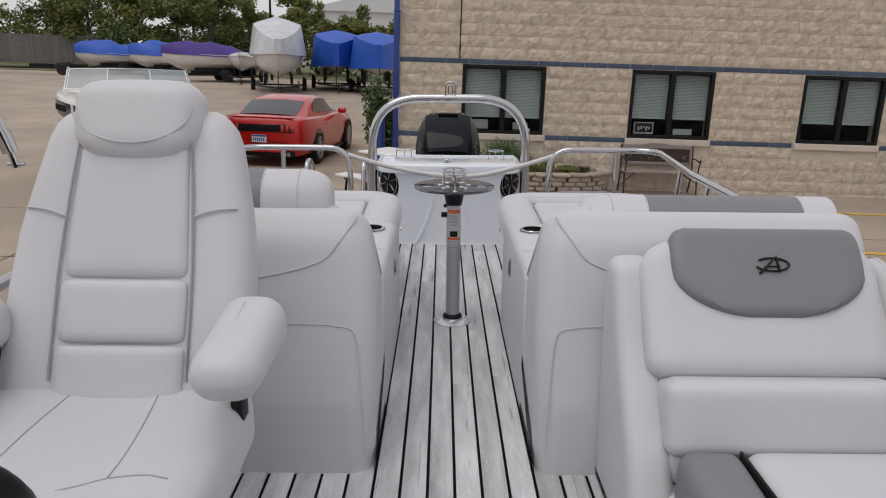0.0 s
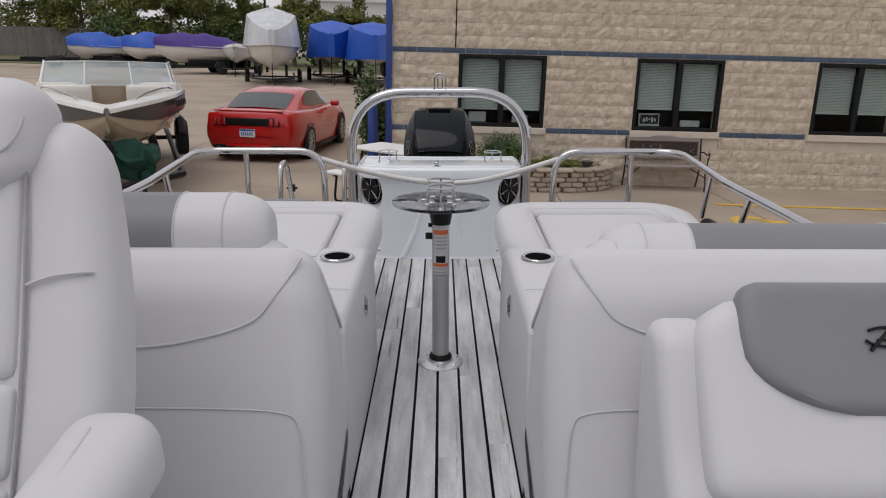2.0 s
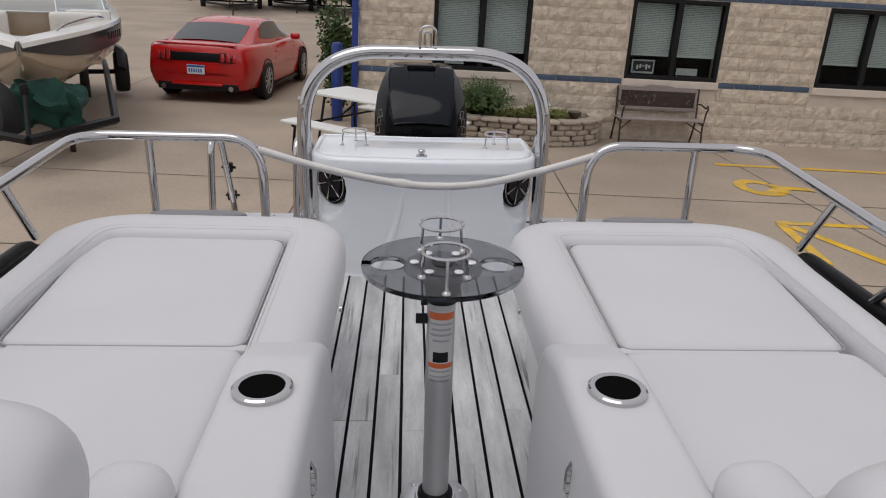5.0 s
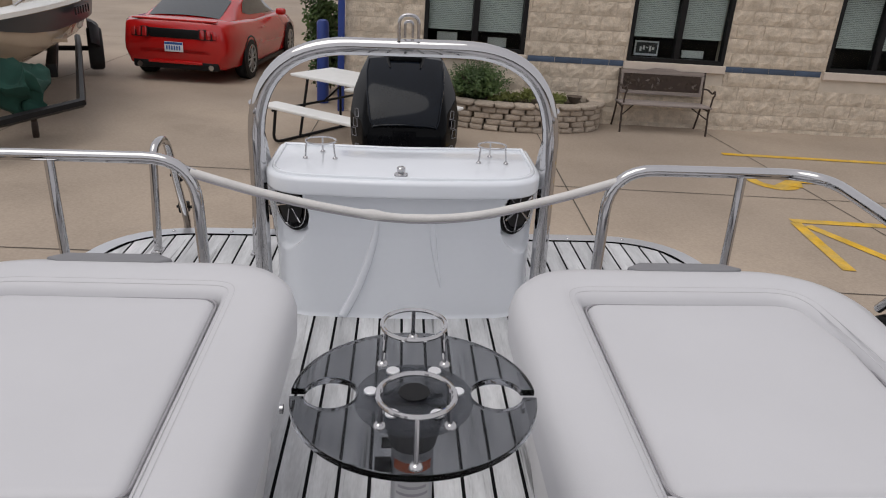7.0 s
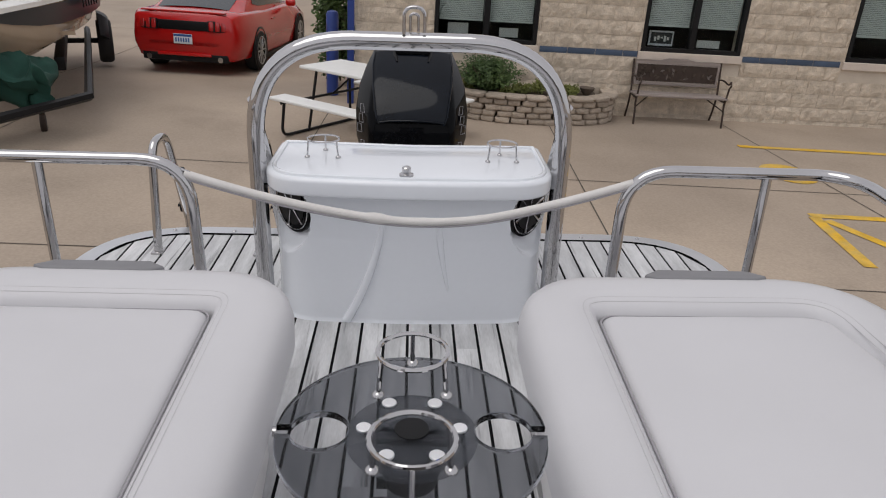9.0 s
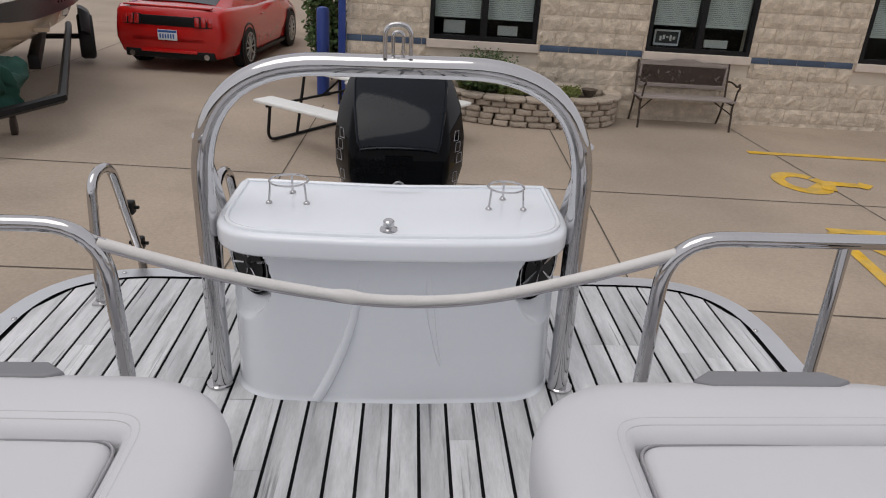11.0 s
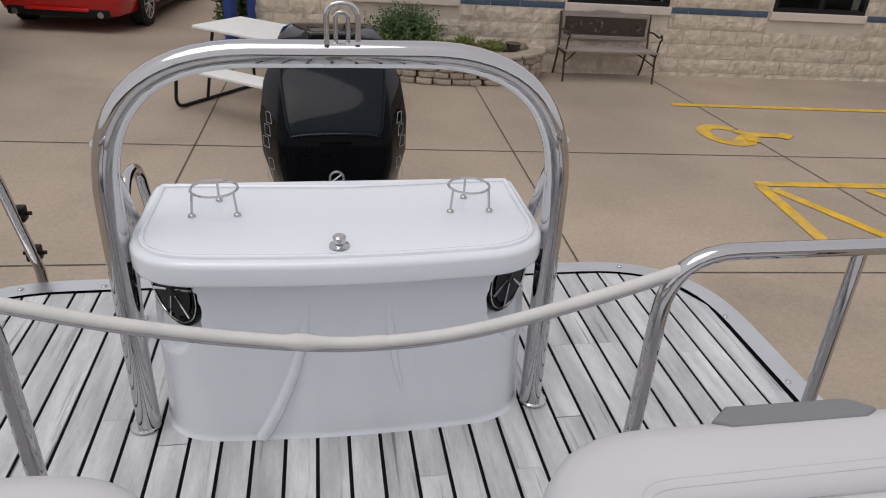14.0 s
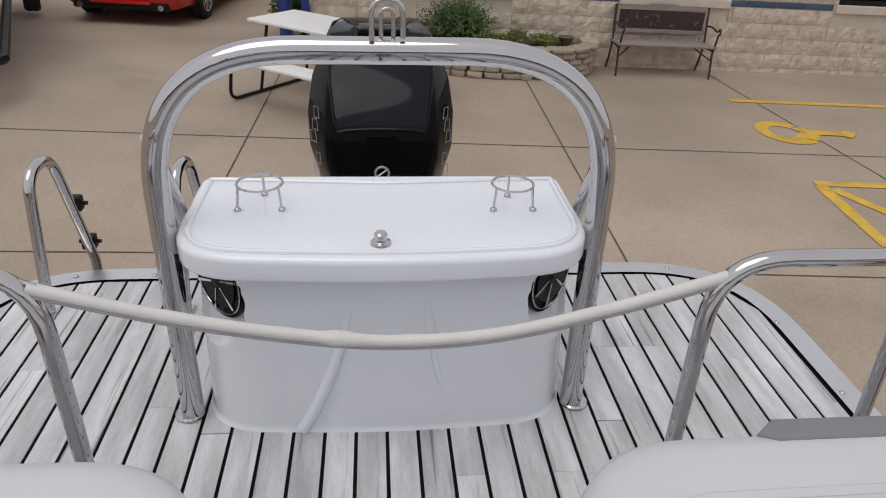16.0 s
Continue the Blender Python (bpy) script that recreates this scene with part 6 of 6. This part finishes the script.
def make_tree(x, y, h, rad, seed, density=1.0, leaf=0.20, bare=0.0):
    rnd_ = random.Random(seed)
    t = thing("tree", (x, y, ground_z(y)), "young-leaved spring tree behind the boatyard", "tree", "boundary trees")
    w = bmesh.new()
    lean = Vector((rnd_.uniform(-0.4, 0.4), rnd_.uniform(-0.4, 0.4), 0))
    tube(spline([(0, 0, 0), lean * 0.4 + Vector((0, 0, h * 0.3)), lean + Vector((0, 0, h * 0.75)), lean * 1.3 + Vector((0, 0, h * 0.97))], 4), [0.17 * (1 - k / 13) + 0.015 for k in range(13)], 8, w)
    tips = []
    for k in range(16):
        z0 = h * rnd_.uniform(0.08, 0.8)
        a = rnd_.uniform(0, 6.28)
        ln = rad * rnd_.uniform(0.55, 1.05) * (1 - 0.5 * max(0, z0 / h - 0.4))
        p0 = lean * (z0 / h) + Vector((0, 0, z0))
        p2 = p0 + Vector((math.cos(a) * ln, math.sin(a) * ln, ln * rnd_.uniform(0.15, 0.7)))
        p1 = (p0 + p2) / 2 + Vector((0, 0, 0.15 * ln))
        tube([p0, p1, p2], [0.06, 0.035, 0.01], 5, w)
        tips += [p1, p2, (p1 + p2) / 2]
    part("trunk", w, BARK, t)
    c = bmesh.new()
    for p in tips + [lean + Vector((0, 0, h * f)) for f in (0.7, 0.85, 0.97)]:
        leaves(c, p, rad * rnd_.uniform(0.20, 0.36), int(130 * density), leaf * 1.2, rnd_, 0.8, 0.1)
    part("crown", c, LEAF_SPRING, t, smooth=False)
    return t


rnd = random.Random(12)
for k, (x, y, h, r_, d_) in enumerate(((-40, 60, 9, 3.6, 1.2), (-35, 62, 8.5, 3.4, 1.1), (-30.5, 60.5, 8.2, 3.2, 1.2), (-26.5, 59, 7.2, 3.2, 1.4), (-22.5, 58, 6.8, 3.0, 1.3), (-19.0, 57, 7.0, 2.8, 1.3), (-15.8, 55.5, 5.6, 2.3, 1.0), (-11.0, 52, 6.4, 2.1, 0.9), (-8.9, 50.5, 5.2, 1.6, 0.8), (-5.4, 47, 4.8, 1.7, 0.9), (-3.3, 46, 4.4, 1.6, 1.0), (-45, 63, 9.5, 4, 1.0), (-33, 68, 10, 4, 0.9), (-24, 68, 9, 4, 0.8))):
    make_tree(x, y, h, r_, 100 + k, d_)
hedge = bmesh.new()
rh = random.Random(31)
for k in range(60):
    x = -52 + 52 * k / 60
    if -42 < x < -28:
        continue
    leaves(hedge, (x + rh.uniform(-0.5, 0.5), 57 + (0.16 * (x + 20) if x < -20 else -0.55 * (x + 20)) * 0.6 + rh.uniform(-0.5, 0.5), ground_z(56) + rh.uniform(0.3, 2.6)), 1.5, 230, 0.28, rh, 0.9, 0.1)
tagged(part("undergrowth", hedge, LEAF, smooth=False), "dark scrubby undergrowth along the boundary", "shrubs", kind="stuff")
fb = thing("white_warehouse", (-9, 95, ground_z(95)), "large pale warehouse far behind the trees", "building", rz=3)
part("wall", box(-9, 14, -3, 12, -0.3, 6.4, 0.02), FAR_WHITE, fb, smooth=False)
part("roof", slab([(-9.4, 6.4), (14.4, 6.4), (2.5, 9.4)], -3.4, 12.4, 0.01, 0.01, "xzy"), FAR_WHITE, fb, smooth=False)
sb_ = thing("white_shed", (-17.5, 82, ground_z(82)), "low white shed beyond the boundary trees", "shed")
part("wall", box(-3.0, 3.0, -2, 2, -0.2, 3.0, 0.02), FAR_WHITE, sb_, smooth=False)
part("roof", slab([(-3.3, 3.0), (3.3, 3.0), (0, 4.4)], -2.3, 2.3, 0.01, 0.01, "xzy"), ALU_DULL, sb_, smooth=False)
lp = thing("light_pole", (-11.2, 44.0, ground_z(44)), "tall dark steel light pole in the yard", "light pole")
part("pole", tube([(0, 0, 0), (0, 0, 9)], [0.09, 0.06], 10), BLACK, lp)
part("head", box(-0.25, 0.25, -0.5, 0.1, 8.9, 9.05, 0.02), BLACK, lp)


# ---- facade blocks, each with a rough split face ----
def block_mesh(w, h, seed, rough, mat):
    rnd_ = random.Random(seed)
    bb = bmesh.new()
    nx, nz = 6, 3
    g_ = [[None] * (nz + 1) for _ in range(nx + 1)]
    for i in range(nx + 1):
        for j in range(nz + 1):
            edge = i in (0, nx) or j in (0, nz)
            g_[i][j] = bb.verts.new((-w / 2 + w * i / nx, -0.009 if edge else -0.012 - rough * rnd_.random(), -h / 2 + h * j / nz))
    for i in range(nx):
        for j in range(nz):
            bb.faces.new((g_[i][j], g_[i + 1][j], g_[i + 1][j + 1], g_[i][j + 1]))
    rim = [g_[i][0] for i in range(nx + 1)] + [g_[nx][j] for j in range(1, nz + 1)] + [g_[i][nz] for i in range(nx - 1, -1, -1)] + [g_[0][j] for j in range(nz - 1, 0, -1)]
    back = [bb.verts.new((v.co.x, 0.022, v.co.z)) for v in rim]
    for k in range(len(rim)):
        bb.faces.new((rim[k], back[k], back[(k + 1) % len(rim)], rim[(k + 1) % len(rim)]))
    bmesh.ops.recalc_face_normals(bb, faces=bb.faces)
    me = bpy.data.meshes.new("block")
    bb.to_mesh(me)
    bb.free()
    me.materials.append(mat)
    return me


def lay_blocks():
    """Courses in running bond, cut round the windows; the stretch nearest the boat as single blocks, the rest as one mesh."""
    bw, rnd_ = 0.382, random.Random(8)
    courses = []
    top = WZ0 - 0.083
    z = top
    while z > G0 - 0.05:
        courses.append((z - 0.19, z, BLOCK))
        z -= 0.19
    courses.append((top, WZ0, BLUEBLOCK))
    for k in range(6):
        courses.append((WZ0 + k * 0.1885, WZ0 + (k + 1) * 0.1885, BLOCK))
    bb0 = WZ0 + 6 * 0.1885
    courses.append((bb0, bb0 + 0.08, BLUEBLOCK))
    z = bb0 + 0.08
    while z < ROOF - 0.03:
        courses.append((z, min(z + 0.19, ROOF), BLOCK))
        z += 0.19
    cache, far = {}, []
    count = 0
    for ci, (z0, z1, mat) in enumerate(sorted(courses, key=lambda c: c[0])):
        x = WX0 - (bw / 2 if ci % 2 else 0)
        while x < WX1:
            segs = [(max(x, WX0), min(x + bw, WX1))]
            x += bw
            for w0 in WINS:
                a, c = (w0, w0 + WW) if z1 > WZ0 + 0.02 else (w0 - 0.03, w0 + WW + 0.03)
                if z1 <= WZ0 - 0.11 or z0 >= WZ1 - 0.004:
                    continue
                out = []
                for p, q in segs:
                    if q <= a or p >= c:
                        out.append((p, q))
                    else:
                        if p < a - 0.02:
                            out.append((p, a))
                        if q > c + 0.02:
                            out.append((c, q))
                segs = out
            for p, q in segs:
                if q - p < 0.03:
                    continue
                w, h = round(q - p - 0.008, 3), round(z1 - z0 - 0.008, 3)
                v = rnd_.randrange(6) if abs(w - 0.374) < 0.002 else 0
                key = (w, h, mat.name, v)
                if key not in cache:
                    cache[key] = block_mesh(w, h, len(cache), 0.013 if mat is BLOCK else 0.0, mat)
                near = (p + q) / 2 < 4.6 and z0 < 1.2 or mat is BLUEBLOCK and p < 8
                if near and count < 300:
                    ob = new("block", cache[key])
                    ob.parent = facade
                    ob.location = ((p + q) / 2, WY, (z0 + z1) / 2)
                    count += 1
                else:
                    far.append((cache[key], (p + q) / 2, (z0 + z1) / 2, mat))
    for mat in (BLOCK, BLUEBLOCK):
        vs_, fs_ = [], []
        for me, x, z, m_ in far:
            if m_ is not mat:
                continue
            o = len(vs_)
            vs_ += [(v.co.x + x, v.co.y + WY, v.co.z + z) for v in me.vertices]
            fs_ += [tuple(o + i for i in f.vertices) for f in me.polygons]
        if vs_:
            me = bpy.data.meshes.new("far_blocks")
            me.from_pydata(vs_, [], fs_)
            me.materials.append(mat)
            ob = tagged(new("far_blocks", me), kind="stuff")
            ob.parent = facade


lay_blocks()
